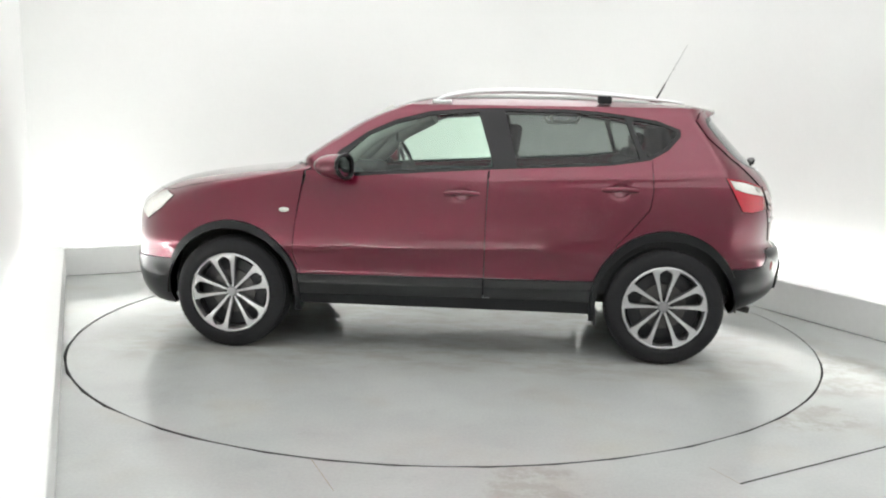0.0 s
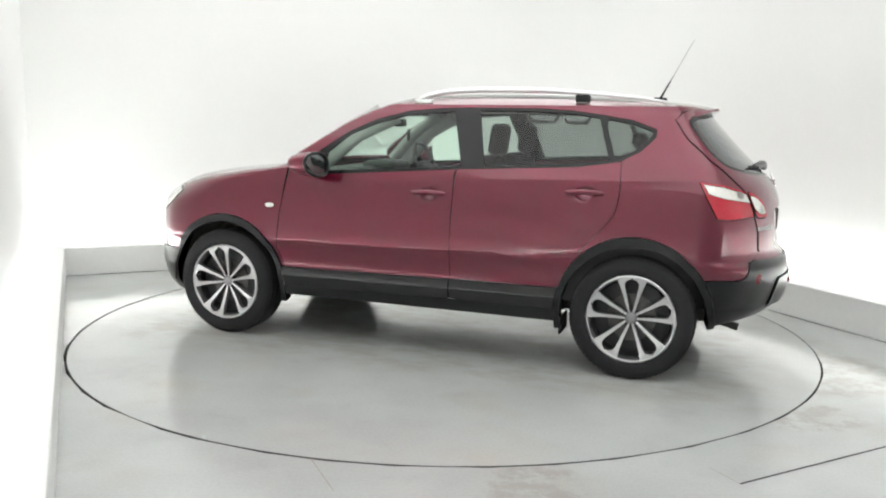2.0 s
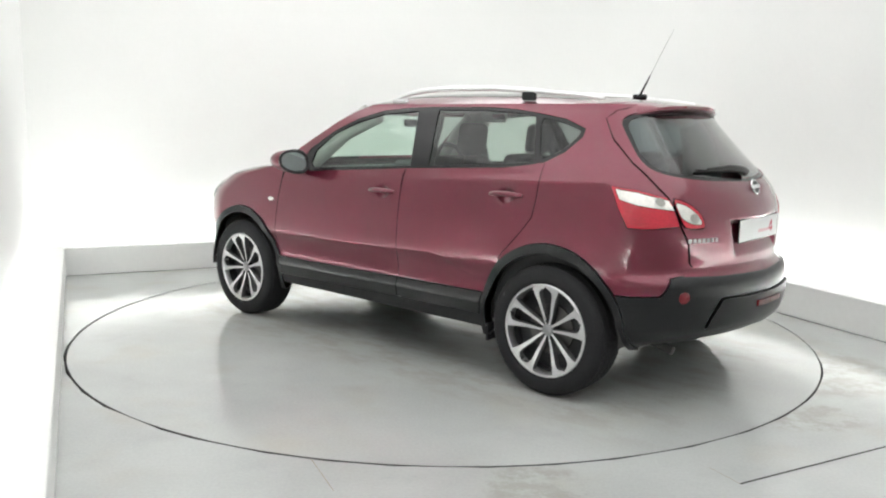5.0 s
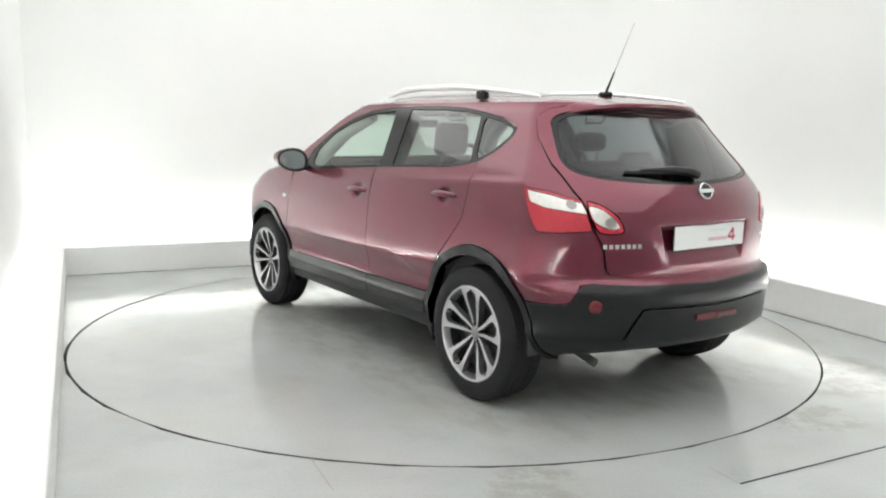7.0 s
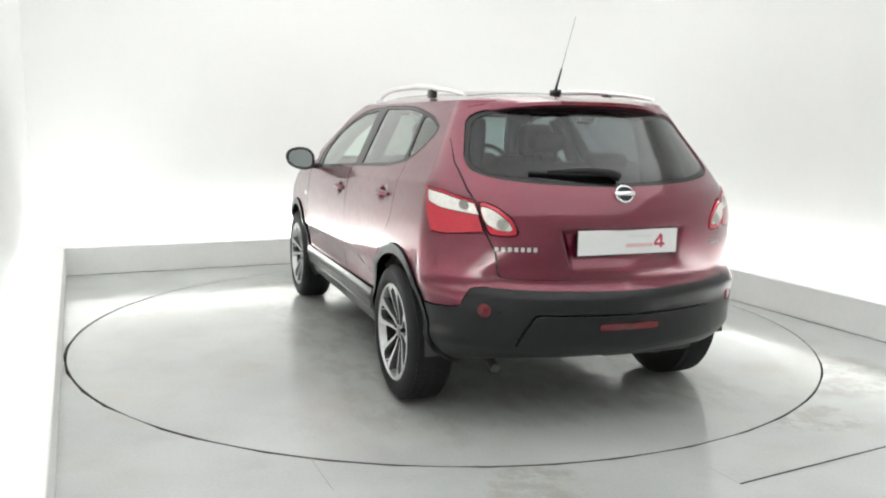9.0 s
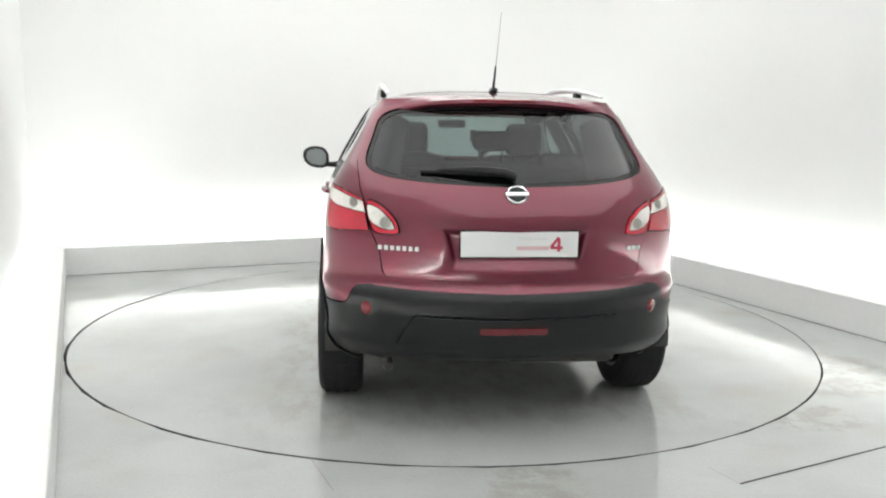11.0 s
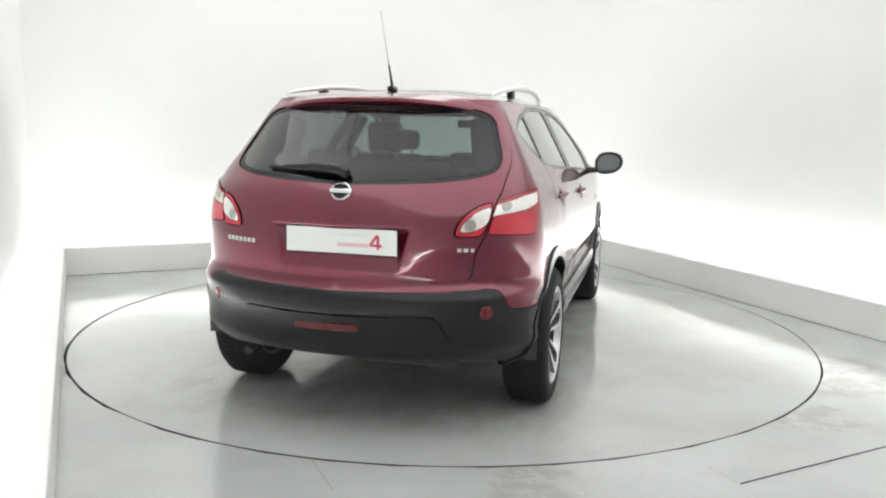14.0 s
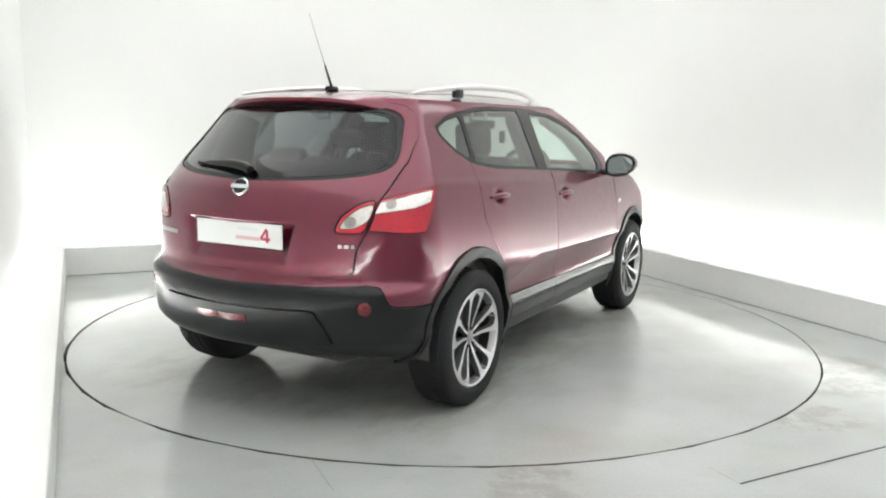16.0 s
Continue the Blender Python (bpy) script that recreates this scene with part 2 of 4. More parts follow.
def build_floor():
    n = 160
    hole = [((RADIUS + 0.006) * math.cos(2 * math.pi * i / n) - 0.004, (RADIUS + 0.006) * math.sin(2 * math.pi * i / n) - 0.003) for i in range(n)]
    outer = [room(u, v, 0) for u, v in ((W0 - 0.1, V0 - 0.1), (W1 + 0.1, V0 - 0.1), (W1 + 0.1, WV1 + 0.1), (W0 - 0.1, WV1 + 0.1))]
    co = [Vector(p) for p in hole] + [Vector((p.x, p.y)) for p in outer]
    edges = [(i, (i + 1) % n) for i in range(n)] + [(n + i, n + (i + 1) % 4) for i in range(4)]
    vs, _, fs, *_ = delaunay_2d_cdt(co, edges, [], 1, 1e-6)
    bm = bmesh.new()
    bv = [bm.verts.new((v.x, v.y, 0)) for v in vs]
    for f in fs:
        c = sum((vs[i] for i in f), Vector((0, 0))) / len(f)
        if c.length > RADIUS:
            bm.faces.new([bv[i] for i in f])
    # the lip of the round opening
    ring = [min(bv, key=lambda v: (v.co.x - x) ** 2 + (v.co.y - y) ** 2) for x, y in hole]
    low = [bm.verts.new((x, y, -0.06)) for x, y in hole]
    for i in range(n):
        bm.faces.new((ring[i], ring[(i + 1) % n], low[(i + 1) % n], low[i]))
    bmesh.ops.recalc_face_normals(bm, faces=bm.faces)
    if sum(f.normal.z for f in bm.faces) < 0:
        bmesh.ops.reverse_faces(bm, faces=bm.faces)
    tagged(part("floor", bm, M_FLOOR), "pale grey sealed concrete studio floor, glossy and stained", "floor", kind="structure")
    bm = lathe([(0.0, -0.058), (RADIUS + 0.2, -0.058)], 64, "z")
    tagged(part("turntable_pit", bm, M_PIT), "dark shallow pit under the turntable", "pit", kind="structure")


def build_turntable():
    bm = lathe([(0.0, -0.04), (RADIUS - 0.0095, -0.04), (RADIUS - 0.0095, 0.0), (0.0, 0.0)], 160, "z")
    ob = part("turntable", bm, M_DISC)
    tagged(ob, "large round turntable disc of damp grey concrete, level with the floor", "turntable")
    band = lathe([(RADIUS - 0.009, -0.04), (RADIUS - 0.002, -0.04), (RADIUS - 0.002, -0.0025), (RADIUS - 0.004, -0.001), (RADIUS - 0.009, -0.001)], 160, "z", close=True)
    part("edge_band", band, M_PIT, ob, "dark steel edge of the turntable")
    return ob


def strip_on_floor(name, a, b, width, mat, label):
    a, b = Vector((*a, 0)), Vector((*b, 0))
    d = (b - a).normalized()
    s = Vector((-d.y, d.x, 0)) * width / 2
    bm = bmesh.new()
    vs = [bm.verts.new(p + Vector((0, 0, 0.0008))) for p in (a - s, b - s, b + s, a + s)]
    bm.faces.new(vs)
    tagged(part(name, bm, mat), label, "floor joint", kind="structure")


def build_studio():
    build_floor()
    wt = 0.15
    # wall_south is never in view; its place is assumed, its grey tones down reflections
    walls = {"wall_west": (W0 - wt, W0, WV0, WV1 + wt), "wall_south": (W0 - wt, W1 + wt, WV0 - wt, WV0)}
    for name, (a, b, c, d) in walls.items():
        tagged(part(name, room_box(a, b, c, d, 0.0, CEIL), M_SOUTH if name == "wall_south" else M_WALL),
               "unseen end wall, greyed to darken the reflections" if name == "wall_south" else "smooth matt white studio wall, brightly washed with light", "wall", kind="structure")
    # the far and right-hand walls run into one another in a wide curve
    r, line = 0.9, [(W0, WV1)]
    line += [(W1 - r + r * math.sin(a), WV1 - r + r * math.cos(a)) for a in [math.pi / 2 * i / 16 for i in range(17)]]
    line += [(W1, WV0)]
    back = [(W0, WV1 + wt), (W1 + wt, WV1 + wt), (W1 + wt, WV0)]
    bm = prism(line + back[::-1], 0.0, CEIL, room)
    tagged(part("wall_north", bm, M_WALL, smooth=radians(40)), "smooth matt white studio wall with a curved corner, brightly washed", "wall", kind="structure")
    tagged(part("ceiling", room_box(W0 - wt, W1 + wt, WV0 - wt, WV1 + wt, CEIL, CEIL + 0.12), M_CEIL), "plain white studio ceiling", "ceiling", kind="structure")
    low = {
        "parapet_north": (U0 - THICK, U1 + THICK, V1, V1 + THICK),
        "parapet_west": (U0 - THICK, U0, V0 + 0.01, V1),
        "parapet_east": (U1, U1 + THICK, V0 + 0.01, V1),
    }
    for name, (a, b, c, d) in low.items():
        tagged(part(name, room_box(a, b, c, d, 0.0, PARAPET_H, 0.006), M_PARAPET), "low pale grey parapet before a lit white wall", "parapet", kind="structure")
    # strip lights in the slot behind the parapets
    strips = ((U0, U1, V1 + THICK + 0.045, V1 + THICK + 0.09), (U0 - THICK - 0.09, U0 - THICK - 0.045, V0 + 0.3, V1), (U1 + THICK + 0.045, U1 + THICK + 0.09, V0 + 0.3, V1))
    for a, b, c, d in strips:
        tagged(part("strip_light", room_box(a, b, c, d, 0.185, 0.225, 0.006), M_STRIP), "white strip light hidden in the slot behind a parapet", "strip light", "strip lights")
        tagged(part("slot_filler", room_box(a - 0.008, b + 0.008, c - 0.008, d + 0.008, 0.0, 0.181), M_WALL), "white ledge that carries a strip light", "ledge", kind="structure")
    # added fill light: broad glowing panels, out of view, cover the ceiling
    for i in range(3):
        for j in range(5):
            u, v = -1.86 + 1.78 * i, -5.75 + 1.9 * j
            frame_ob = part("fill_panel", room_box(u - 0.885, u + 0.885, v - 0.945, v + 0.945, CEIL - 0.05, CEIL - 0.004, 0.006), M_CEIL)
            tagged(frame_ob, "large glowing fill panel, added unseen under the ceiling", "ceiling light", "ceiling light panels")
            part("diffuser", room_box(u - 0.883, u + 0.883, v - 0.943, v + 0.943, CEIL - 0.062, CEIL - 0.054), M_FILL, frame_ob, "glowing white face of an added fill panel")
    strip_on_floor("joint_1", (1.19, -2.548), (3.2, -1.50), 0.011, M_PIT, "dark narrow joint in the floor")
    a, b = room(U0 + 0.005, V1 - 0.005, 0), room(U1 - 0.005, V1 - 0.005, 0)
    strip_on_floor("joint_4", (a.x, a.y), (b.x, b.y), 0.008, M_GREYJOINT, "grey joint along the foot of a parapet")
    a, b = room(U1 - 0.005, V1 - 0.01, 0), room(U1 - 0.005, V0 + 0.1, 0)
    strip_on_floor("joint_5", (a.x, a.y), (b.x, b.y), 0.008, M_GREYJOINT, "grey joint along the foot of a parapet")
    strip_on_floor("joint_2", (1.115, -2.394), (1.19, -2.548), 0.004, M_STAIN, "faint joint in the floor")
    strip_on_floor("joint_3", (-0.549, -2.375), (-0.41, -2.68), 0.004, M_STAIN, "faint joint in the floor")


# ---------- the body surface of the car ----------
def curve(rows):
    """A smooth curve through rows of (x, y) that does not overshoot."""
    xs, ys = [r[0] for r in rows], [r[1] for r in rows]
    n = len(xs)
    d = [(ys[i + 1] - ys[i]) / (xs[i + 1] - xs[i]) for i in range(n - 1)]
    m = [d[0]] + [0 if d[i - 1] * d[i] <= 0 else 2 * d[i - 1] * d[i] / (d[i - 1] + d[i]) for i in range(1, n - 1)] + [d[-1]]

    def f(x):
        x = min(max(x, xs[0]), xs[-1])
        i = 0
        while i < n - 2 and x > xs[i + 1]:
            i += 1
        h = xs[i + 1] - xs[i]
        t = (x - xs[i]) / h
        return (ys[i] * (1 + 2 * t) * (1 - t) ** 2 + h * m[i] * t * (1 - t) ** 2 + ys[i + 1] * t * t * (3 - 2 * t) + h * m[i + 1] * t * t * (t - 1))
    return f


TOP = 1.515
HANDLES = ((-0.105, 0.988), (-1.03, 1.028))
tail_at = curve([(0.2, -1.85), (0.30, -1.95), (0.36, -2.06), (0.42, -2.115), (0.5, -2.135), (0.58, -2.14), (0.645, -2.13), (0.672, -2.106), (0.69, -2.083),
                 (0.72, -2.074), (0.78, -2.075), (0.84, -2.075), (0.9, -2.073), (0.98, -2.063), (1.07, -2.027), (1.16, -1.95), (1.25, -1.857), (1.37, -1.745), (1.46, -1.667), (1.515, -1.625)])
tail_round = curve([(0.2, 0.45), (0.7, 0.45), (1.0, 0.43), (1.1, 0.40), (1.25, 0.32), (1.46, 0.235), (1.515, 0.21)])
nose_at = curve([(0.2, 1.95), (0.24, 2.12), (0.35, 2.18), (0.5, 2.195), (0.67, 2.18), (0.8, 2.165), (0.87, 2.135), (0.93, 2.05), (0.98, 1.955), (1.02, 1.85), (1.05, 1.71),
                 (1.08, 1.50), (1.105, 1.25), (1.13, 1.05), (1.2, 0.935), (1.27, 0.83), (1.34, 0.72), (1.395, 0.635), (1.46, 0.505), (1.515, 0.36)])
nose_round = curve([(0.2, 0.6), (0.9, 0.6), (1.05, 0.55), (1.13, 0.28), (1.2, 0.14), (1.515, 0.13)])
half_width = curve([(0.2, 0.79), (0.3, 0.832), (0.36, 0.848), (0.40, 0.854), (0.425, 0.862), (0.44, 0.861), (0.47, 0.8545), (0.49, 0.851), (0.52, 0.852), (0.6, 0.863), (0.66, 0.8785), (0.70, 0.8787), (0.76, 0.8760), (0.82, 0.8731), (0.88, 0.8694), (0.94, 0.8640),
                    (1.0, 0.8560), (1.05, 0.8460), (1.09, 0.834), (1.16, 0.803), (1.25, 0.754), (1.36, 0.692), (1.46, 0.634), (1.515, 0.588)])
taper_at = curve([(-2.2, 0.955), (-1.6, 0.978), (-0.9, 1.0), (0.9, 1.0), (1.5, 0.985), (2.2, 0.95)])
crown_at = curve([(-1.625, 1.515), (-1.58, 1.532), (-1.445, 1.548), (-1.085, 1.573), (-0.72, 1.590), (-0.35, 1.593), (0.02, 1.587), (0.207, 1.562), (0.36, 1.515)])
QT, QS = 0.8, 3.4
QE = 2 * QT + QS


def smoothstep(t):
    t = min(max(t, 0), 1)
    return t * t * (3 - 2 * t)


def crease_z(x):
    """The height of the crease along the doors; it dips before the rear wheel arch."""
    return 0.655 - 0.03 * x - 0.115 * smoothstep((-0.50 - x) / 0.40)


def shell(q, z):
    """A point of the left half of the body: q runs from the middle of the tail round to the middle of the nose."""
    xr, rr, xf, rf, w = tail_at(z), tail_round(z), nose_at(z), nose_round(z), half_width(z)
    if q < QT:
        a = q / QT * math.pi / 2
        x, y = xr + rr * (1 - math.cos(a)), math.sin(a)
    elif q <= QT + QS:
        x, y = xr + rr + (xf - rf - xr - rr) * (q - QT) / QS, 1.0
    else:
        a = (QE - q) / QT * math.pi / 2
        x, y = xf - rf * (1 - math.cos(a)), math.sin(a)
    # the upper body narrows towards the tail
    y *= w * taper_at(x) * (1 - 0.018 * smoothstep((-0.8 - x) / 0.8) * smoothstep((z - 1.08) / 0.3))
    # the crease along the lower doors
    reach = smoothstep((x + 0.98) / 0.10) * smoothstep((1.25 - x) / 0.15)
    if reach > 0 and 0.4 < z < 0.95 and y > 0.5:
        d = z - crease_z(x)
        y += reach * (0.0036 * math.exp(-d / 0.055) if d > 0 else 0.0036 * math.exp(d / 0.018))
    # the cups behind the door handles
    for hx, hz in HANDLES:
        r = ((x - hx) / 0.060) ** 2 + ((z - hz) / 0.043) ** 2
        if r < 1 and y > 0.5:
            y -= 0.024 * (1 - r) ** 1.3
    # the soft shoulder line from the rear door to the tail lamp
    if -1.75 < x < -0.2 and 1.0 < z < 1.24:
        d = z - (1.075 - 0.035 * (x + 0.2))
        y += 0.0045 * smoothstep((-0.2 - x) / 0.5) * smoothstep((x + 1.75) / 0.2) * math.exp(-(d / 0.022) ** 2)
    if q < QT and abs(y) < 0.36 and 0.74 < z < 0.965:
        side = 0.335 - 0.045 * (0.953 - z) / 0.168
        inside = min(side - abs(y), 0.953 - z, (z - 0.750) * 0.5)
        x += 0.028 * smoothstep(inside / 0.036)
    return Vector((x, y, z))


def shell_normal(q, z):
    e = 0.004
    n = (shell(q + e, z) - shell(q - e, z)).cross(shell(q, z + e) - shell(q, z - e)).normalized()
    p = shell(q, z)
    return n if n.dot(Vector((p.x + 0.3 if abs(p.x) > 1 else 0, p.y, 0.2))) > 0 else -n


def from_side(x, z):
    xr, rr, xf, rf = tail_at(z), tail_round(z), nose_at(z), nose_round(z)
    if x < xr + rr:
        return math.acos(min(max(1 - (x - xr) / rr, -1), 1)) / (math.pi / 2) * QT
    if x > xf - rf:
        return QE - math.acos(min(max(1 - (xf - x) / rf, -1), 1)) / (math.pi / 2) * QT
    return QT + QS * (x - xr - rr) / (xf - rf - xr - rr)


def from_tail(y, z):
    w, rr, xr, x = half_width(z), tail_round(z), tail_at(z), tail_at(z)
    for _ in range(3):
        a = math.asin(min(abs(y) / (w * taper_at(x) * (1 - 0.018 * smoothstep((-0.8 - x) / 0.8) * smoothstep((z - 1.08) / 0.3))), 1))
        x = xr + rr * (1 - math.cos(a))
    return a / (math.pi / 2) * QT


def outline(points, step=0.03):
    """Points ('s', x, z) seen from the side, ('r', y, z) from behind or ('q', q, z), as a dense closed line on the body."""
    out = []
    to_q = {"s": from_side, "r": from_tail, "q": lambda q, z: q}
    for i, p in enumerate(points):
        n = points[(i + 1) % len(points)]
        k = max(1, math.ceil(math.hypot(n[1] - p[1], n[2] - p[2]) / step)) if n[0] == p[0] else 8
        for j in range(k):
            t = j / k
            if n[0] == p[0]:
                a, z = p[1] + (n[1] - p[1]) * t, p[2] + (n[2] - p[2]) * t
                out.append((to_q[p[0]](a, z), z))
            else:
                a, b = to_q[p[0]](p[1], p[2]), to_q[n[0]](n[1], n[2])
                out.append((a + (b - a) * t, p[2] + (n[2] - p[2]) * t))
    return out


def rounded(points, times=2, cut=0.25):
    """Corner cutting, to round an outline."""
    for _ in range(times):
        out = []
        for i, p in enumerate(points):
            n = points[(i + 1) % len(points)]
            if p[0] != n[0]:
                out += [p, n]
                continue
            out.append((p[0], p[1] + (n[1] - p[1]) * cut, p[2] + (n[2] - p[2]) * cut))
            out.append((p[0], p[1] + (n[1] - p[1]) * (1 - cut), p[2] + (n[2] - p[2]) * (1 - cut)))
        points = out
    return points


def eased(points, times=2, cut=0.25):
    """Corner cutting that leaves both ends of the line where they are."""
    for _ in range(times):
        out = [points[0]]
        for p, n in zip(points, points[1:]):
            out.append((p[0], p[1] + (n[1] - p[1]) * cut, p[2] + (n[2] - p[2]) * cut))
            out.append((p[0], p[1] + (n[1] - p[1]) * (1 - cut), p[2] + (n[2] - p[2]) * (1 - cut)))
        points = out + [points[-1]]
    return points


def S(*pts):
    return [("s", x, z) for x, z in pts]


def R(*pts):
    return [("r", y, z) for y, z in pts]


def arch(cx, r, cz, n=40, wide=1.0):
    return [("s", cx + wide * r * math.cos(2 * math.pi * i / n), cz + r * math.sin(2 * math.pi * i / n)) for i in range(n)]


def arch_band(cx, r, cz, front, back):
    """The outer line of a wheel arch, ending below at two heights."""
    pts = [("s", cx + 0.97 * r * math.cos(math.pi * i / 30), cz + r * math.sin(math.pi * i / 30)) for i in range(31)]
    return [("s", cx + 0.97 * r, front)] + pts + [("s", cx - 0.97 * r, back)]


def inside(poly, q, z):
    hit = False
    for i in range(len(poly)):
        (a, b), (c, d) = poly[i], poly[i - 1]
        if (b > z) != (d > z) and q < (c - a) * (z - b) / (d - b) + a:
            hit = not hit
    return hit


FX, RX, HUB = 1.3155, -1.3155, 0.343
DLO = S((0.69, 1.145), (0.655, 1.222), (0.49, 1.342), (0.323, 1.418), (0.118, 1.472), (-0.08, 1.490), (-0.261, 1.496), (-0.702, 1.495), (-0.9, 1.484), (-1.06, 1.464), (-1.25, 1.434),
        (-1.385, 1.385), (-1.385, 1.345), (-1.31, 1.265), (-1.2, 1.205), (-0.969, 1.172), (-0.277, 1.137), (0.565, 1.080), (0.66, 1.088))
PANEL = {
    "hole_f": arch(FX, 0.405, 0.343),
    "hole_r": arch(RX, 0.405, 0.343),
    "wheel_arch_trim_f": arch_band(FX, 0.448, 0.347, 0.300, 0.245),
    "wheel_arch_trim_r": arch_band(RX, 0.450, 0.350, 0.245, 0.300),
    "front_window": S((0.60, 1.13), (0.60, 1.215), (0.475, 1.325), (0.31, 1.400), (0.11, 1.452), (-0.185, 1.474), (-0.29, 1.152), (0.56, 1.103)),
    "rear_window": S((-0.345, 1.482), (-0.70, 1.480), (-0.90, 1.469), (-1.06, 1.448), (-1.145, 1.212), (-0.97, 1.190), (-0.43, 1.158)),
    "quarter_window": rounded(S((-1.095, 1.441), (-1.24, 1.418), (-1.362, 1.378), (-1.360, 1.345), (-1.29, 1.274), (-1.178, 1.218)), 1, 0.15),
    "window_surround": DLO,
    "rear_glass": eased(R((0.0, 1.470), (0.36, 1.460), (0.555, 1.440), (0.600, 1.33), (0.640, 1.225), (0.595, 1.180), (0.38, 1.150), (0.0, 1.138))),
    "rear_glass_border": eased(R((0.0, 1.484), (0.37, 1.474), (0.575, 1.452), (0.618, 1.33), (0.660, 1.215), (0.610, 1.166), (0.39, 1.136), (0.0, 1.124))),
    "lamp_clear": R((0.666, 1.048), (0.655, 1.000)) + S((-1.76, 1.025), (-1.685, 1.050), (-1.655, 1.098), (-1.75, 1.083)),
    "lamp_red": R((0.668, 1.062), (0.640, 0.925)) + S((-1.80, 0.912), (-1.735, 0.918), (-1.69, 1.0), (-1.632, 1.112), (-1.74, 1.098)),
    "lamp_inner_clear": rounded(R((0.648, 1.040), (0.592, 1.020), (0.540, 0.972), (0.522, 0.932), (0.585, 0.936), (0.636, 0.968)), 2, 0.2),
    "lamp_inner_red": rounded(R((0.655, 1.062), (0.588, 1.040), (0.522, 0.982), (0.503, 0.916), (0.56, 0.912), (0.625, 0.918)), 2, 0.2),
    "bumper_insert": R((0.0, 0.566), (0.42, 0.572), (0.45, 0.565), (0.495, 0.49), (0.52, 0.425), (0.0, 0.392)),
    "rear_bumper": R((0.0, 0.668), (0.45, 0.676), (0.64, 0.684), (0.694, 0.676), (0.720, 0.650), (0.736, 0.608), (0.752, 0.592)) + S((-1.78, 0.586), (-1.70, 0.586), (-1.60, 0.30), (-1.75, 0.31)) + R((0.68, 0.335), (0.45, 0.36), (0.0, 0.365)),
    "tailgate": R((0.0, 1.513), (0.42, 1.508), (0.560, 1.480), (0.618, 1.440), (0.668, 1.33), (0.692, 1.22), (0.680, 1.10), (0.664, 1.062), (0.632, 0.92), (0.595, 0.84), (0.583, 0.745), (0.565, 0.722), (0.49, 0.715), (0.0, 0.711)),
    "rear_bumper_paint": R((0.0, 0.711), (0.49, 0.715), (0.565, 0.722), (0.60, 0.735), (0.62, 0.735), (0.62, 0.60), (0.0, 0.60)),
    "front_door": S((0.845, 1.108), (0.895, 0.843), (0.925, 0.60), (0.878, 0.478), (-0.245, 0.484), (-0.250, 0.8), (-0.262, 1.15), (0.565, 1.085), (0.69, 1.12)),
    "rear_door": S((-0.262, 1.15), (-0.250, 0.8), (-0.245, 0.484), (-0.95, 0.488), (-1.02, 0.71), (-1.13, 0.83), (-1.206, 0.925), (-1.222, 1.03), (-1.215, 1.205), (-0.969, 1.18)),
    "front_door_trim": S((0.93, 0.478), (-0.245, 0.484), (-0.243, 0.368), (0.93, 0.360)),
    "rear_door_trim": S((-0.245, 0.484), (-0.243, 0.368), (-0.95, 0.365), (-0.95, 0.488)),
    "sill": S((1.0, 0.360), (-0.243, 0.368), (-1.0, 0.365), (-1.0, 0.285), (1.0, 0.295)),
    "headlamp": S((1.70, 0.930), (1.79, 0.952), (1.95, 0.905), (2.02, 0.83), (1.90, 0.775), (1.77, 0.855)),
    "front_bumper_trim": S((1.70, 0.54), (1.85, 0.535)) + [("q", QE, 0.50), ("q", QE, 0.235)] + S((1.9, 0.235), (1.62, 0.25)),
    "windscreen": [("q", QE, 1.145), ("q", QE, 1.462), ("q", QE - 0.60, 1.462), ("q", QE - 0.60, 1.145)],
    "bonnet": [("q", QE, 0.93), ("q", QE, 1.140), ("q", QE - 0.62, 1.140), ("q", QE - 0.78, 1.085), ("q", QE - 0.66, 1.03), ("q", QE - 0.5, 0.965)],
    "front_wing": S((0.845, 1.108), (0.895, 0.843), (0.925, 0.60), (0.878, 0.478), (0.90, 0.33), (1.2, 0.25)) + [("q", QE, 0.25), ("q", QE, 1.142), ("q", QE - 0.66, 1.142)],
    "side_panel": [("q", 0.0, 0.36), ("q", QE, 0.36), ("q", QE, TOP), ("q", 0.0, TOP)],
}
CREASE = [S(*[(1.12 - 0.025 * i, crease_z(1.12 - 0.025 * i) + d) for i in range(83)], *[(-0.93 + 0.025 * i, crease_z(-0.93 + 0.025 * i) + d + 0.004) for i in range(83)])
          for d in (-0.034, -0.010, -0.002, 0.012, 0.034, 0.068, 0.11)]
CREASE += [S((0.93, z), (-0.95, z), (-0.95, z - 0.003), (0.93, z - 0.003)) for z in (0.402, 0.425, 0.44, 0.462)]
CREASE += [S(*[(hx + k * 0.060 * math.cos(2 * math.pi * i / 24), hz + k * 0.043 * math.sin(2 * math.pi * i / 24)) for i in range(24)]) for hx, hz in HANDLES for k in (1.0, 0.85, 0.6, 0.3)]
RECESS = [R((0.0, 0.953 - d), (0.335 - 1.18 * d, 0.953 - d), (0.281 - 0.45 * d, 0.750 + 2 * d), (0.0, 0.750 + 2 * d)) for d in (0.0, 0.009, 0.018, 0.027, 0.036)]


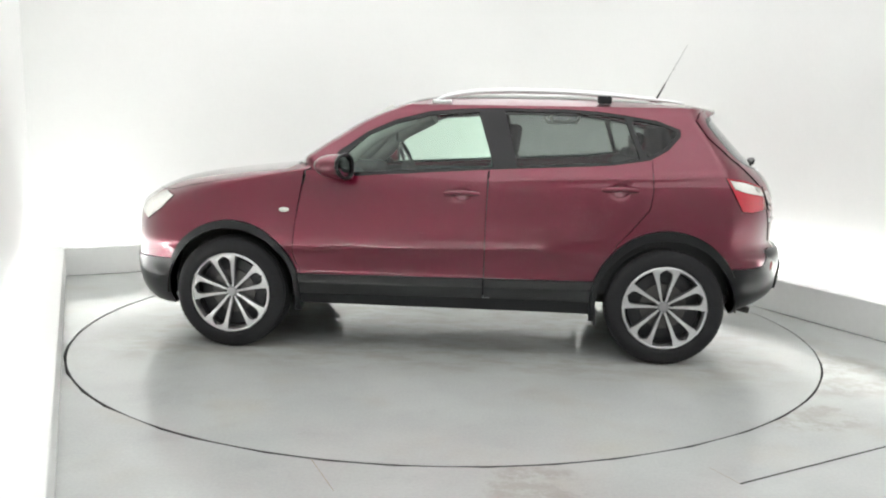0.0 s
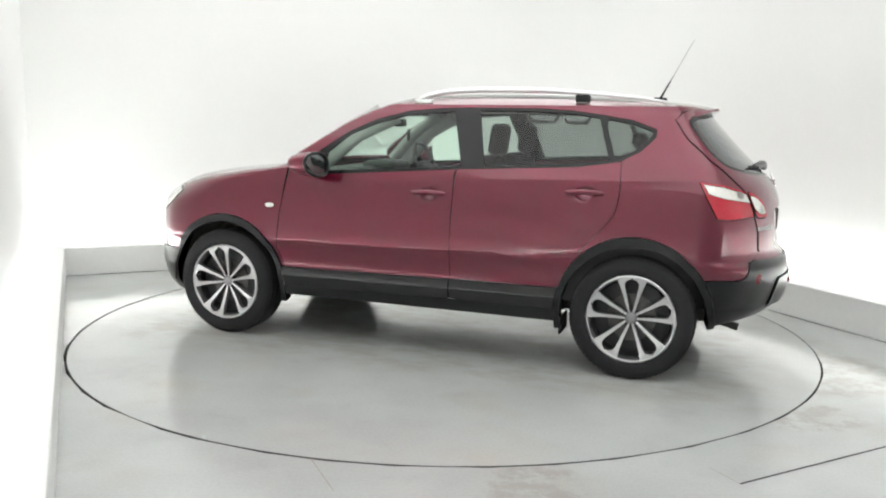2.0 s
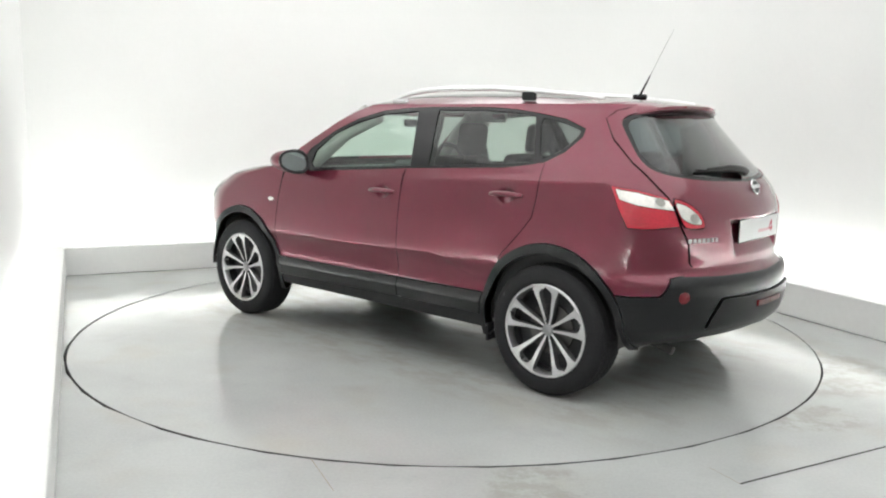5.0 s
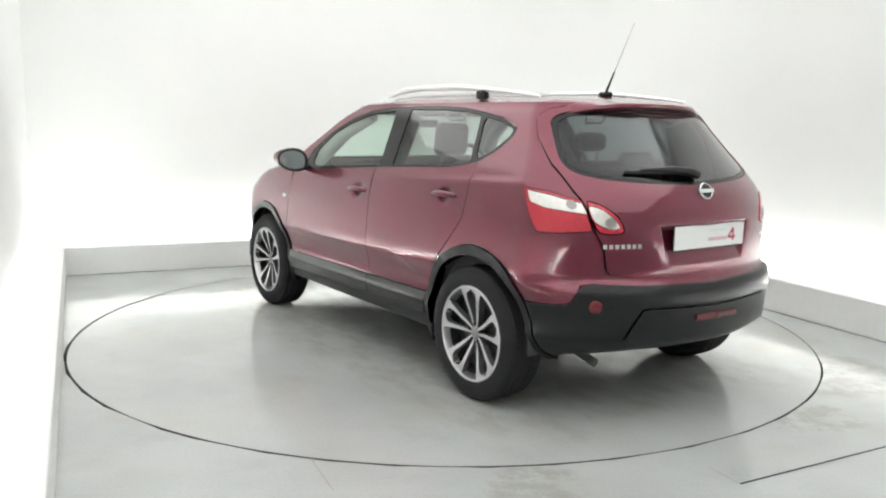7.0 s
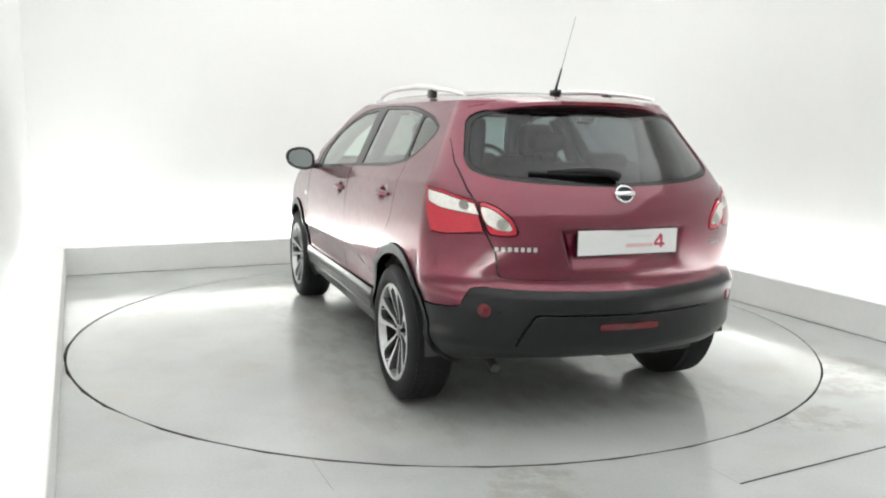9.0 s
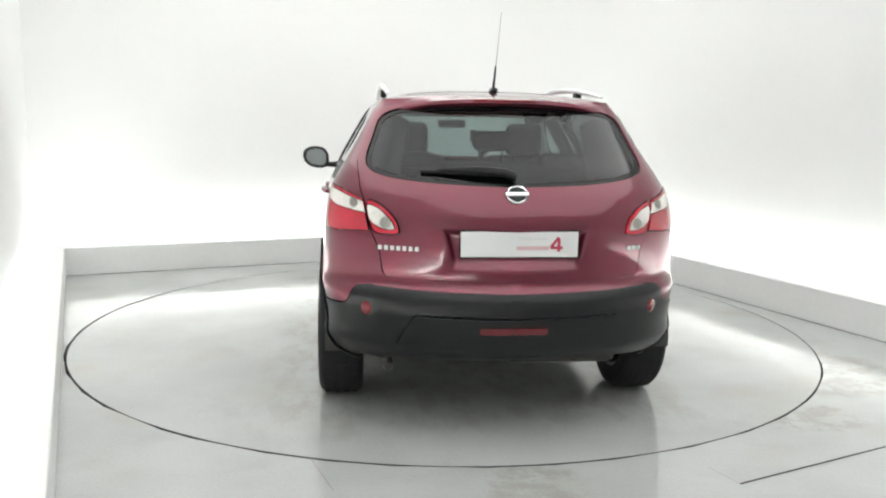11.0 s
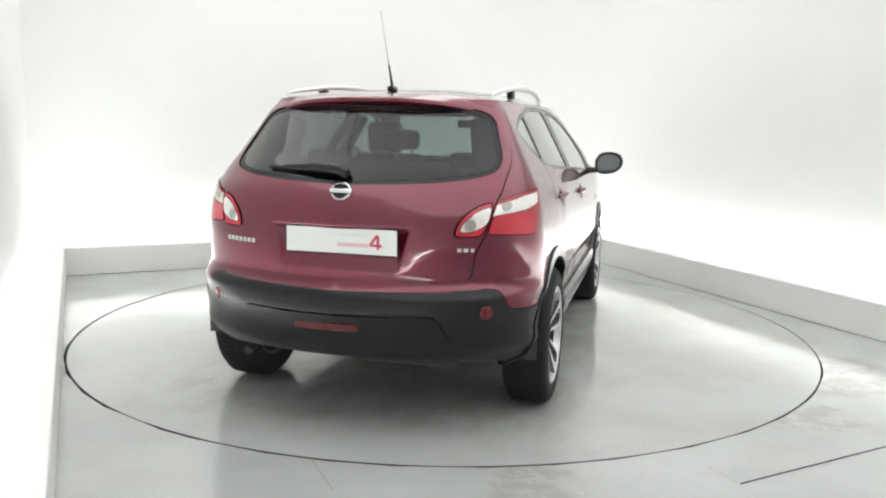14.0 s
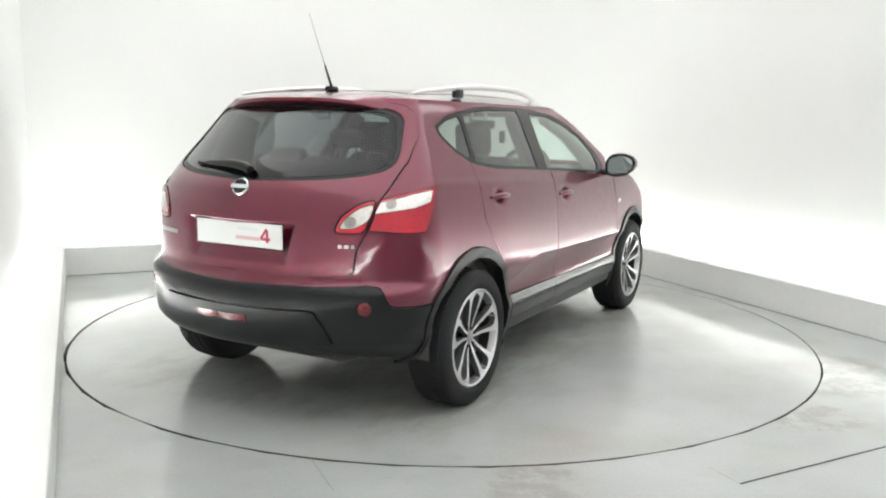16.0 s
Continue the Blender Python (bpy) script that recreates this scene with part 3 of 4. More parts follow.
def cut_shell():
    """Divides the half body by the outlines; gives the corner points and the triangles of each panel."""
    polys = {k: outline(v) for k, v in PANEL.items()}
    co, edges = [], []
    for pts in list(polys.values()) + [outline(r, 0.02) for r in (*RECESS, *CREASE)]:
        n0 = len(co)
        co += [Vector((min(max(q, 0), QE), min(max(z, 0.2), TOP))) for q, z in pts]
        edges += [(n0 + i, n0 + (i + 1) % len(pts)) for i in range(len(pts))]
    taken = {(round(v.x / 0.012), round(v.y / 0.012)) for v in co}
    zs = [0.22 + 0.024 * i for i in range(29)] + [0.91 + 0.012 * i for i in range(23)] + [1.186 + 0.024 * i for i in range(14)] + [TOP]
    qs = [QT * i / 30 for i in range(31)] + [QT + QS * i / 84 for i in range(1, 84)] + [QT + QS + QT * i / 24 for i in range(25)]
    for q in qs:
        for z in zs:
            c = (round(q / 0.012), round(z / 0.012))
            if not any((c[0] + i, c[1] + j) in taken for i in (-1, 0, 1) for j in (-1, 0, 1)) or z == TOP:
                co.append(Vector((q, z)))
    vs, _, fs, *_ = delaunay_2d_cdt(co, edges, [], 0, 1e-5)
    found = {k: [] for k in polys}
    for f in fs:
        q, z = sum(vs[i].x for i in f) / len(f), sum(vs[i].y for i in f) / len(f)
        for k, poly in polys.items():
            if inside(poly, q, z):
                found[k].append(list(f))
                break
    return vs, found


SHELL_VERTS, SHELL_FACES = cut_shell()


def panel(name, mat, parent, key=None, both=False, side=1, lift=0.0, fold=0.014, gap=0.0022, label=""):
    """One panel of the body with folded edges; both: it reaches over the middle; side: 1 left, -1 right."""
    faces = SHELL_FACES[key or name]
    used = sorted({i for f in faces for i in f})
    count = {}
    for f in faces:
        for a, b in zip(f, f[1:] + f[:1]):
            count[(min(a, b), max(a, b))] = count.get((min(a, b), max(a, b)), 0) + 1
    rim, shift = [], {}
    for f in faces:
        for a, b in zip(f, f[1:] + f[:1]):
            if count[(min(a, b), max(a, b))] == 1:
                va, vb = SHELL_VERTS[a], SHELL_VERTS[b]
                if both and ((va.x < 1e-4 and vb.x < 1e-4) or (va.x > QE - 1e-4 and vb.x > QE - 1e-4)):
                    continue
                rim.append((a, b))
                d = vb - va
                nrm = Vector((d.y, -d.x)).normalized()
                c = sum((SHELL_VERTS[i] for i in f), Vector((0, 0))) / len(f)
                if nrm.dot(c - va) < 0:
                    nrm = -nrm
                for i in (a, b):
                    shift[i] = shift.get(i, Vector((0, 0))) + nrm
    pos, nor = {}, {}
    for i in used:
        v = SHELL_VERTS[i].copy()
        if i in shift and shift[i].length > 1e-6:
            s = shift[i].normalized() * gap
            if v.x < 1e-4 or v.x > QE - 1e-4:
                s.x = 0
            if v.y < TOP - 1e-6:
                v += s
        n = shell_normal(v.x, v.y)
        pos[i], nor[i] = shell(v.x, v.y) + n * lift, n
    verts, norms, tris = [], [], []
    for sgn in ((1, -1) if both else (side,)):
        base, at = len(verts), {}

        def add(p, n):
            verts.append((p.x, p.y * sgn, p.z))
            norms.append((n.x, n.y * sgn, n.z))
            return len(verts) - 1
        for i in used:
            at[i] = add(pos[i], nor[i])
        for f in faces:
            a, b, c = (pos[i] for i in f[:3])
            up = (b - a).cross(c - a).dot(nor[f[0]]) > 0
            ids = [at[i] for i in f]
            tris.append(ids if up == (sgn > 0) else ids[::-1])
        deep = fold + max(lift, 0)
        for a, b in rim:
            pa, pb = pos[a], pos[b]
            la, lb = pa - nor[a] * deep, pb - nor[b] * deep
            out = (pb - pa).cross(nor[a]).normalized()
            ids = [add(pa, out), add(pb, out), add(lb, out), add(la, out)]
            tris.append(ids)
    me = bpy.data.meshes.new(name)
    me.from_pydata(verts, [], tris)
    me.update()
    for p in me.polygons:
        p.use_smooth = True
    me.normals_split_custom_set_from_vertices(norms)
    me.materials.append(mat)
    ob = new(name, me)
    ob.parent = parent
    return tagged(ob, label)


def on_tail(y, z, lift=0.0):
    q = from_tail(abs(y), z)
    p, n = shell(q, z), shell_normal(q, z)
    p = p + n * lift
    return Vector((p.x, p.y if y >= 0 else -p.y, p.z))


def on_side(x, z, side=1, lift=0.0):
    q = from_side(x, z)
    p = shell(q, z) + shell_normal(q, z) * lift
    return Vector((p.x, p.y * side, p.z))


# ---------- the parts of the car ----------
def roof_point(x, y, lift=0.0):
    half = on_side(x, TOP).y
    k = min(abs(y) / max(half, 1e-4), 1)
    return Vector((x, y, TOP + (crown_at(x) - TOP) * (1 - k ** 3.2) + lift))


def build_roof(car):
    for name, mat, drop in (("roof", M_PAINT, 0.0), ("headlining", M_HEAD, 0.035)):
        bm = bmesh.new()
        qs = [QT * i / 24 for i in range(25)] + [QT + QS * i / 50 for i in range(1, 51)] + [QT + QS + QT * i / 16 for i in range(1, 17)]
        ks = [1 - i / 12 for i in range(13)]
        ks = ks + [-k for k in ks[-2::-1]]
        rows = []
        for q in qs:
            p = shell(q, TOP)
            rows.append([bm.verts.new((p.x, p.y * k, TOP + (crown_at(p.x) - TOP) * (1 - abs(k) ** 3.2) - drop)) for k in ks])
        for a, b in zip(rows, rows[1:]):
            for i in range(len(ks) - 1):
                bm.faces.new((a[i], a[i + 1], b[i + 1], b[i]))
        bmesh.ops.remove_doubles(bm, verts=bm.verts, dist=1e-4)
        bmesh.ops.recalc_face_normals(bm, faces=bm.faces)
        if sum(f.normal.z for f in bm.faces) < 0:
            bmesh.ops.reverse_faces(bm, faces=bm.faces)
        part(name, bm, mat, car, smooth=radians(60))


def build_wheel(car, x, side):
    """Tyre, rim with ten spokes in five pairs, hub cap, nuts and brake; the outer face looks along +y before it is turned."""
    tyre = lathe([(0.243, 0.095), (0.252, 0.108), (0.275, 0.114), (0.305, 0.112), (0.325, 0.104), (0.338, 0.088), (0.343, 0.062), (0.345, 0.0), (0.343, -0.062), (0.338, -0.088),
                  (0.325, -0.104), (0.30, -0.11), (0.26, -0.10), (0.235, -0.09), (0.235, 0.09)], 72, close=True)
    wheel = part("wheel", tyre, M_RUBBER, car, "black road tyre on a two-tone alloy wheel", smooth=radians(50))
    # tread blocks
    bm = bmesh.new()
    for i in range(72):
        a = 2 * math.pi * i / 72
        for t in (-0.066, -0.024, 0.024, 0.066):
            box(bm, (0.022, 0.030, 0.006), (0, 0, 0))
            new_vs = list(bm.verts)[-8:]
            bmesh.ops.transform(bm, matrix=Matrix.Rotation(a + (0.02 if t > 0 else 0), 4, "Y") @ Matrix.Translation((0, t, 0.3445 if abs(t) < 0.05 else 0.342)), verts=new_vs)
    part("tread", bm, M_RUBBER, wheel)
    rim = lathe([(0.247, 0.098), (0.247, 0.105), (0.241, 0.110), (0.233, 0.107), (0.229, 0.096), (0.222, 0.06)], 72)
    part("rim", rim, M_ALLOY, wheel, "bright machined alloy rim", smooth=radians(35))
    barrel = lathe([(0.0, 0.028), (0.10, 0.028), (0.212, 0.02), (0.213, 0.075), (0.221, 0.062), (0.216, -0.09), (0.235, -0.095)], 48)
    part("rim_pocket", barrel, M_POCKET, wheel, "dark grey wheel pocket", smooth=radians(40))
    part("brake_disc", lathe([(0.05, 0.034), (0.135, 0.034), (0.137, 0.030)], 48), M_STEEL, wheel, smooth=radians(30))

    def place(ang):
        c, s = math.cos(ang), math.sin(ang)
        return lambda a, b, h: (a * c - b * s, h, a * s + b * c)

    def dished(ang, h):
        c, s = math.cos(ang), math.sin(ang)

        def f(a, b, k):
            y = 0.070 + 0.034 * smoothstep((a - 0.03) / 0.2)
            return (a * c - b * s, y - (0 if k else h), a * s + b * c)
        return f
    for i in range(5):
        mid = 2 * math.pi * i / 5 + math.pi / 2
        for sg in (-1, 1):
            # a spoke: narrow at the hub, widening to a broad tip with a rounded inner shoulder
            line = [(0.030, 0.006), (0.09, 0.018), (0.14, 0.029), (0.18, 0.038), (0.203, 0.037), (0.217, 0.024), (0.225, 0.006), (0.238, 0.000), (0.238, 0.094), (0.221, 0.084), (0.20, 0.072), (0.17, 0.060), (0.12, 0.043), (0.07, 0.029), (0.030, 0.017)]
            pts = [(a, b * sg) for a, b in line]
            f = dished(mid, 0.034)
            bm = bmesh.new()
            top = [bm.verts.new(f(a, b, 1)) for a, b in pts]
            low = [bm.verts.new(f(a, b, 0)) for a, b in pts]
            n = len(pts)
            for j in range(7):
                k = n - 1 - j
                if j < 6:
                    bm.faces.new((top[j], top[j + 1], top[k - 1], top[k]))
                else:
                    bm.faces.new((top[j], top[j + 1], top[k]))
            for j in range(n):
                bm.faces.new((top[j], low[j], low[(j + 1) % n], top[(j + 1) % n]))
            bmesh.ops.recalc_face_normals(bm, faces=bm.faces)
            up = [fc for fc in bm.faces if abs(fc.normal.y) > 0.6]
            if up and up[0].normal.y < 0:
                bmesh.ops.reverse_faces(bm, faces=bm.faces)
            ob = part("spoke", bm, M_ALLOY, wheel)
            ob.data.materials.append(M_SPOKE)
            for p in ob.data.polygons:
                p.material_index = 0 if p.normal.y > 0.6 else 1
        a = mid
        nut = lathe([(0.0, 0.079), (0.008, 0.079), (0.010, 0.074), (0.010, 0.05)], 10)
        bmesh.ops.translate(nut, verts=nut.verts, vec=(0.048 * math.cos(a), 0, 0.048 * math.sin(a)))
        part("wheel_nut", nut, M_POCKET, wheel, smooth=radians(40))
    part("hub_cap", lathe([(0.0, 0.079), (0.022, 0.078), (0.029, 0.074), (0.034, 0.066), (0.040, 0.05)], 32), M_HUB, wheel, smooth=radians(40))
    wheel.matrix_basis = pose(x, side * 0.770, HUB + 0.002, 0, 0 if x < 0 else 11, 0 if side > 0 else 180)
    return wheel


def wheel_housing(car, x, side):
    bm = bmesh.new()
    n = 24
    rows = []
    for y in (0.50, 0.845):
        rows.append([bm.verts.new((x + 0.415 * math.cos(-0.05 + (math.pi + 0.1) * i / n), side * y, HUB + 0.415 * math.sin(-0.05 + (math.pi + 0.1) * i / n))) for i in range(n + 1)])
    for i in range(n):
        bm.faces.new((rows[0][i], rows[0][i + 1], rows[1][i + 1], rows[1][i]))
    bm.faces.new(rows[0])
    part("wheel_housing", bm, M_UNDER, car, "black plastic wheel housing")


def mirror_ring(side, x, s):
    """One outline of the mirror: tall by the door, drawn out to a soft point at the outer end."""
    ring = []
    for i in range(28):
        a = 2 * math.pi * i / 28
        c, sn = math.cos(a), math.sin(a)
        yy = 0.090 * s * abs(c) ** 0.74 * (1 if c > 0 else -1)
        tall = 0.076 * (1 - 0.06 * c) if c < 0 else 0.076 * (1 - 0.20 * c)
        zz = tall * s * abs(sn) ** 0.78 * (1 if sn > 0 else -0.92) + 0.010 * c * s
        ring.append(Vector((x + 0.034 * c * s, side * (0.984 + yy), 1.140 + zz)))
    return ring


def door_mirror(car, side):
    """Body-coloured shell on a black foot, with the glass facing back."""
    bm = bmesh.new()
    rows = [[bm.verts.new(p) for p in mirror_ring(side, x, s)] for x, s in ((0.572, 0.97), (0.582, 1.0), (0.62, 1.0), (0.665, 0.93), (0.70, 0.78), (0.725, 0.52), (0.735, 0.2))]
    for a, b in zip(rows, rows[1:]):
        for i in range(28):
            bm.faces.new((a[i], a[(i + 1) % 28], b[(i + 1) % 28], b[i]))
    bm.faces.new(rows[-1])
    bmesh.ops.recalc_face_normals(bm, faces=bm.faces)
    ob = part("door_mirror", bm, M_PAINT, car, "red door mirror shell on a black foot", smooth=radians(50))
    bm = bmesh.new()
    bm.faces.new([bm.verts.new(p) for p in mirror_ring(side, 0.579, 0.90)])
    bmesh.ops.recalc_face_normals(bm, faces=bm.faces)
    part("mirror_glass", bm, M_MIRROR, ob)
    outer = mirror_ring(side, 0.571, 0.955)
    part("mirror_rim", tube(outer + outer[:1], 0.010, 6), M_BLACK, ob, smooth=radians(60))
    foot = tube([(0.66, side * 0.83, 1.085), (0.655, side * 0.88, 1.086), (0.645, side * 0.955, 1.095)], [0.035, 0.028, 0.032], 12, squash=0.7)
    part("mirror_foot", foot, M_BLACK, ob, smooth=radians(50))


def door_handle(car, x, z, side):
    """A bar across the cup in the door, with a small lock cover behind it."""
    pts = []
    for i in range(9):
        p = on_side(x + 0.105 - 0.21 * i / 8, z + 0.006 * math.sin(math.pi * i / 8), side)
        base = half_width(p.z) * taper_at(p.x)
        pts.append((p.x, side * (base + 0.004 + 0.020 * math.sin(math.pi * min(max((i - 0.3) / 7.4, 0), 1)) ** 0.6), p.z))
    bar = tube(pts, [0.009, 0.013, 0.0145, 0.015, 0.015, 0.015, 0.0145, 0.013, 0.009], 10)
    part("door_handle", bar, M_PAINT, car, smooth=radians(60))


def roof_rail(car, side):
    y = 0.545
    line = [(0.10, 1.536), (0.03, 1.566), (-0.06, 1.586), (-0.16, 1.598), (-0.36, 1.607), (-0.7, 1.604), (-0.93, 1.590), (-1.10, 1.576), (-1.28, 1.560), (-1.42, 1.541)]
    pts = [(x, side * y, z) for x, z in line]
    rail = part("roof_rail", tube(pts, [0.008, 0.013, 0.015, 0.016, 0.016, 0.016, 0.015, 0.012, 0.010, 0.007], 10), M_RAIL, car, "satin silver roof rail on black feet", smooth=radians(60))
    p = roof_point(-0.945, side * y)
    part("rail_foot", rbox((0.090, 0.032, 0.052), (p.x, p.y, 1.558), 0.012), M_BLACK, rail, smooth=radians(40))
    p = roof_point(0.05, side * y)
    part("rail_foot", rbox((0.12, 0.036, 0.028), (p.x, p.y, p.z + 0.004), 0.010), M_RAIL, rail, smooth=radians(40))


def seat(car, x, y, width, back_z, name="front_seat", lean=14):
    bm = rbox((0.50, width, 0.16), (x + 0.02, y, 0.60), 0.05, seg=3)
    box(bm, (0.14, width, 0.62), (x - 0.28, y, 0.90), 0.055, Matrix.Rotation(radians(-lean), 3, "Y"), 3)
    ob = part(name, bm, M_SEAT, car, "black cloth seat with a headrest", smooth=radians(50))
    return ob


def headrest(parent, x, y, z, w=0.25, h=0.17):
    bm = rbox((0.09, w, h), (x, y, z), 0.038, Matrix.Rotation(radians(-8), 3, "Y"), 3)
    ob = part("headrest", bm, M_SEAT, parent, smooth=radians(50))
    bm = tube([(x + 0.01, y - 0.06, z - h / 2 - 0.06), (x, y - 0.06, z)], 0.006, 8)
    tube([(x + 0.01, y + 0.06, z - h / 2 - 0.06), (x, y + 0.06, z)], 0.006, 8, bm)
    part("headrest_post", bm, M_STEEL, parent)


def build_cabin(car):
    # tub: lining of the doors and tail under the windows
    bm = bmesh.new()
    qs = [QT * i / 10 for i in range(11)] + [QT + QS * i / 20 for i in range(1, 21)]
    rows = []
    for z in (0.40, 0.75, 1.00, 1.075):
        row = []
        for sgn in (1, -1):
            half = []
            for q in qs:
                p = shell(q, z)
                x = min(max(p.x * 0.93, -1.88), 0.95)
                half.append((x, sgn * min(max(p.y - 0.06, 0) * 0.97, 0.79), z))
            row.append(half)
        full = row[0][::-1] + row[1][1:]
        rows.append([bm.verts.new(c) for c in full])
    for a, b in zip(rows, rows[1:]):
        for i in range(len(a) - 1):
            bm.faces.new((a[i], a[i + 1], b[i + 1], b[i]))
    bm.faces.new(rows[0])
    part("cabin_lining", bm, M_CABIN, car, "dark grey plastic cabin lining", smooth=radians(50))
    part("underbody", rbox((3.7, 1.26, 0.14), (0.0, 0, 0.38), 0.04), M_UNDER, car, "dirty black underbody")
    for x in (FX, RX):
        part("axle", tube([(x, -0.68, 0.31), (x, 0, 0.28), (x, 0.68, 0.31)], 0.035, 10), M_UNDER, car)
    part("silencer", rbox((0.42, 0.55, 0.13), (-1.72, -0.25, 0.36), 0.05), M_UNDER, car, smooth=radians(40))
    part("exhaust_pipe", tube([(-1.66, 0.52, 0.33), (-1.78, 0.55, 0.31), (-1.88, 0.55, 0.285)], 0.022, 12), M_UNDER, car, smooth=radians(50))
    dash = rbox((0.42, 1.46, 0.30), (0.86, 0, 0.93), 0.09, seg=3)
    box(dash, (0.25, 0.40, 0.10), (0.70, -0.37, 1.07), 0.04)
    part("dashboard", dash, M_CABIN, car, smooth=radians(50))
    ring = [(0.37 + 0.07 * math.sin(2 * math.pi * i / 28), -0.37 + 0.18 * math.cos(2 * math.pi * i / 28), 1.075 + 0.172 * math.sin(2 * math.pi * i / 28)) for i in range(29)]
    wheel = part("steering_wheel", tube(ring, 0.016, 8), M_CABIN, car, smooth=radians(60))
    hub = rbox((0.07, 0.14, 0.11), (0.39, -0.37, 1.07), 0.03, Matrix.Rotation(radians(22), 3, "Y"))
    box(hub, (0.03, 0.32, 0.03), (0.38, -0.37, 1.075), 0.01)
    part("steering_boss", hub, M_CABIN, wheel, smooth=radians(50))
    for y in (0.36, -0.36):
        ob = seat(car, 0.02, y, 0.48, 1.2)
        headrest(ob, -0.395, y, 1.305, 0.225, 0.20)
    bench = rbox((0.48, 1.28, 0.16), (-0.86, 0, 0.62), 0.05, seg=3)
    box(bench, (0.13, 1.28, 0.62), (-1.12, 0, 0.90), 0.05, Matrix.Rotation(radians(-15), 3, "Y"), 3)
    ob = part("rear_seat", bench, M_SEAT, car, "black cloth rear bench", smooth=radians(50))
    headrest(ob, -1.22, -0.015, 1.312, 0.20, 0.105)
    for y in (0.40, -0.40):
        headrest(ob, -1.21, y, 1.205, 0.25, 0.09)
    part("parcel_shelf", rbox((0.52, 1.16, 0.025), (-1.52, 0, 1.065), 0.01), M_CABIN, car)
    part("cabin_mirror", rbox((0.03, 0.20, 0.055), (0.44, 0.0, 1.40), 0.014), M_CABIN, car, smooth=radians(40))
    part("hanging_tag", rbox((0.008, 0.045, 0.085), (0.44, -0.16, 1.315), 0.004), M_CABIN, car)
    for sgn in (1, -1):
        # lining of the pillars
        a = tube([(0.70, sgn * 0.76, 1.10), (0.46, sgn * 0.645, 1.33), (0.22, sgn * 0.57, 1.45)], 0.055, 8)
        tube([(0.80, sgn * 0.74, 1.12), (0.58, sgn * 0.64, 1.32), (0.34, sgn * 0.55, 1.475)], 0.045, 8, a)
        part("pillar_lining", a, M_HEAD, car, "pale grey pillar lining", smooth=radians(60))
        b = tube([(-0.34, sgn * 0.735, 1.08), (-0.315, sgn * 0.655, 1.25), (-0.285, sgn * 0.555, 1.44)], 0.04, 8)
        part("pillar_lining", b, M_CABIN, car, smooth=radians(60))
        c = tube([(-1.46, sgn * 0.62, 1.08), (-1.46, sgn * 0.55, 1.28), (-1.42, sgn * 0.50, 1.42)], [0.13, 0.10, 0.07], 8)
        part("pillar_lining", c, M_CABIN, car, smooth=radians(60))
        part("grab_handle", tube([(-0.62, sgn * 0.56, 1.455), (-0.64, sgn * 0.54, 1.42), (-0.78, sgn * 0.54, 1.42), (-0.80, sgn * 0.56, 1.455)], 0.01, 8), M_HEAD, car)


def tail_patch(outline_pts, lift, mat, name, parent, label="", thick=0.004):
    """A thin plate that follows the tail."""
    bm = bmesh.new()
    top = [bm.verts.new(on_tail(y, z, lift)) for y, z in outline_pts]
    low = [bm.verts.new(on_tail(y, z, lift - thick)) for y, z in outline_pts]
    n = len(top)
    bm.faces.new(top)
    for i in range(n):
        bm.faces.new((low[i], low[(i + 1) % n], top[(i + 1) % n], top[i]))
    bmesh.ops.recalc_face_normals(bm, faces=bm.faces)
    if bm.faces[:][0].normal.x > 0:
        bmesh.ops.reverse_faces(bm, faces=bm.faces)
    return part(name, bm, mat, parent, label)


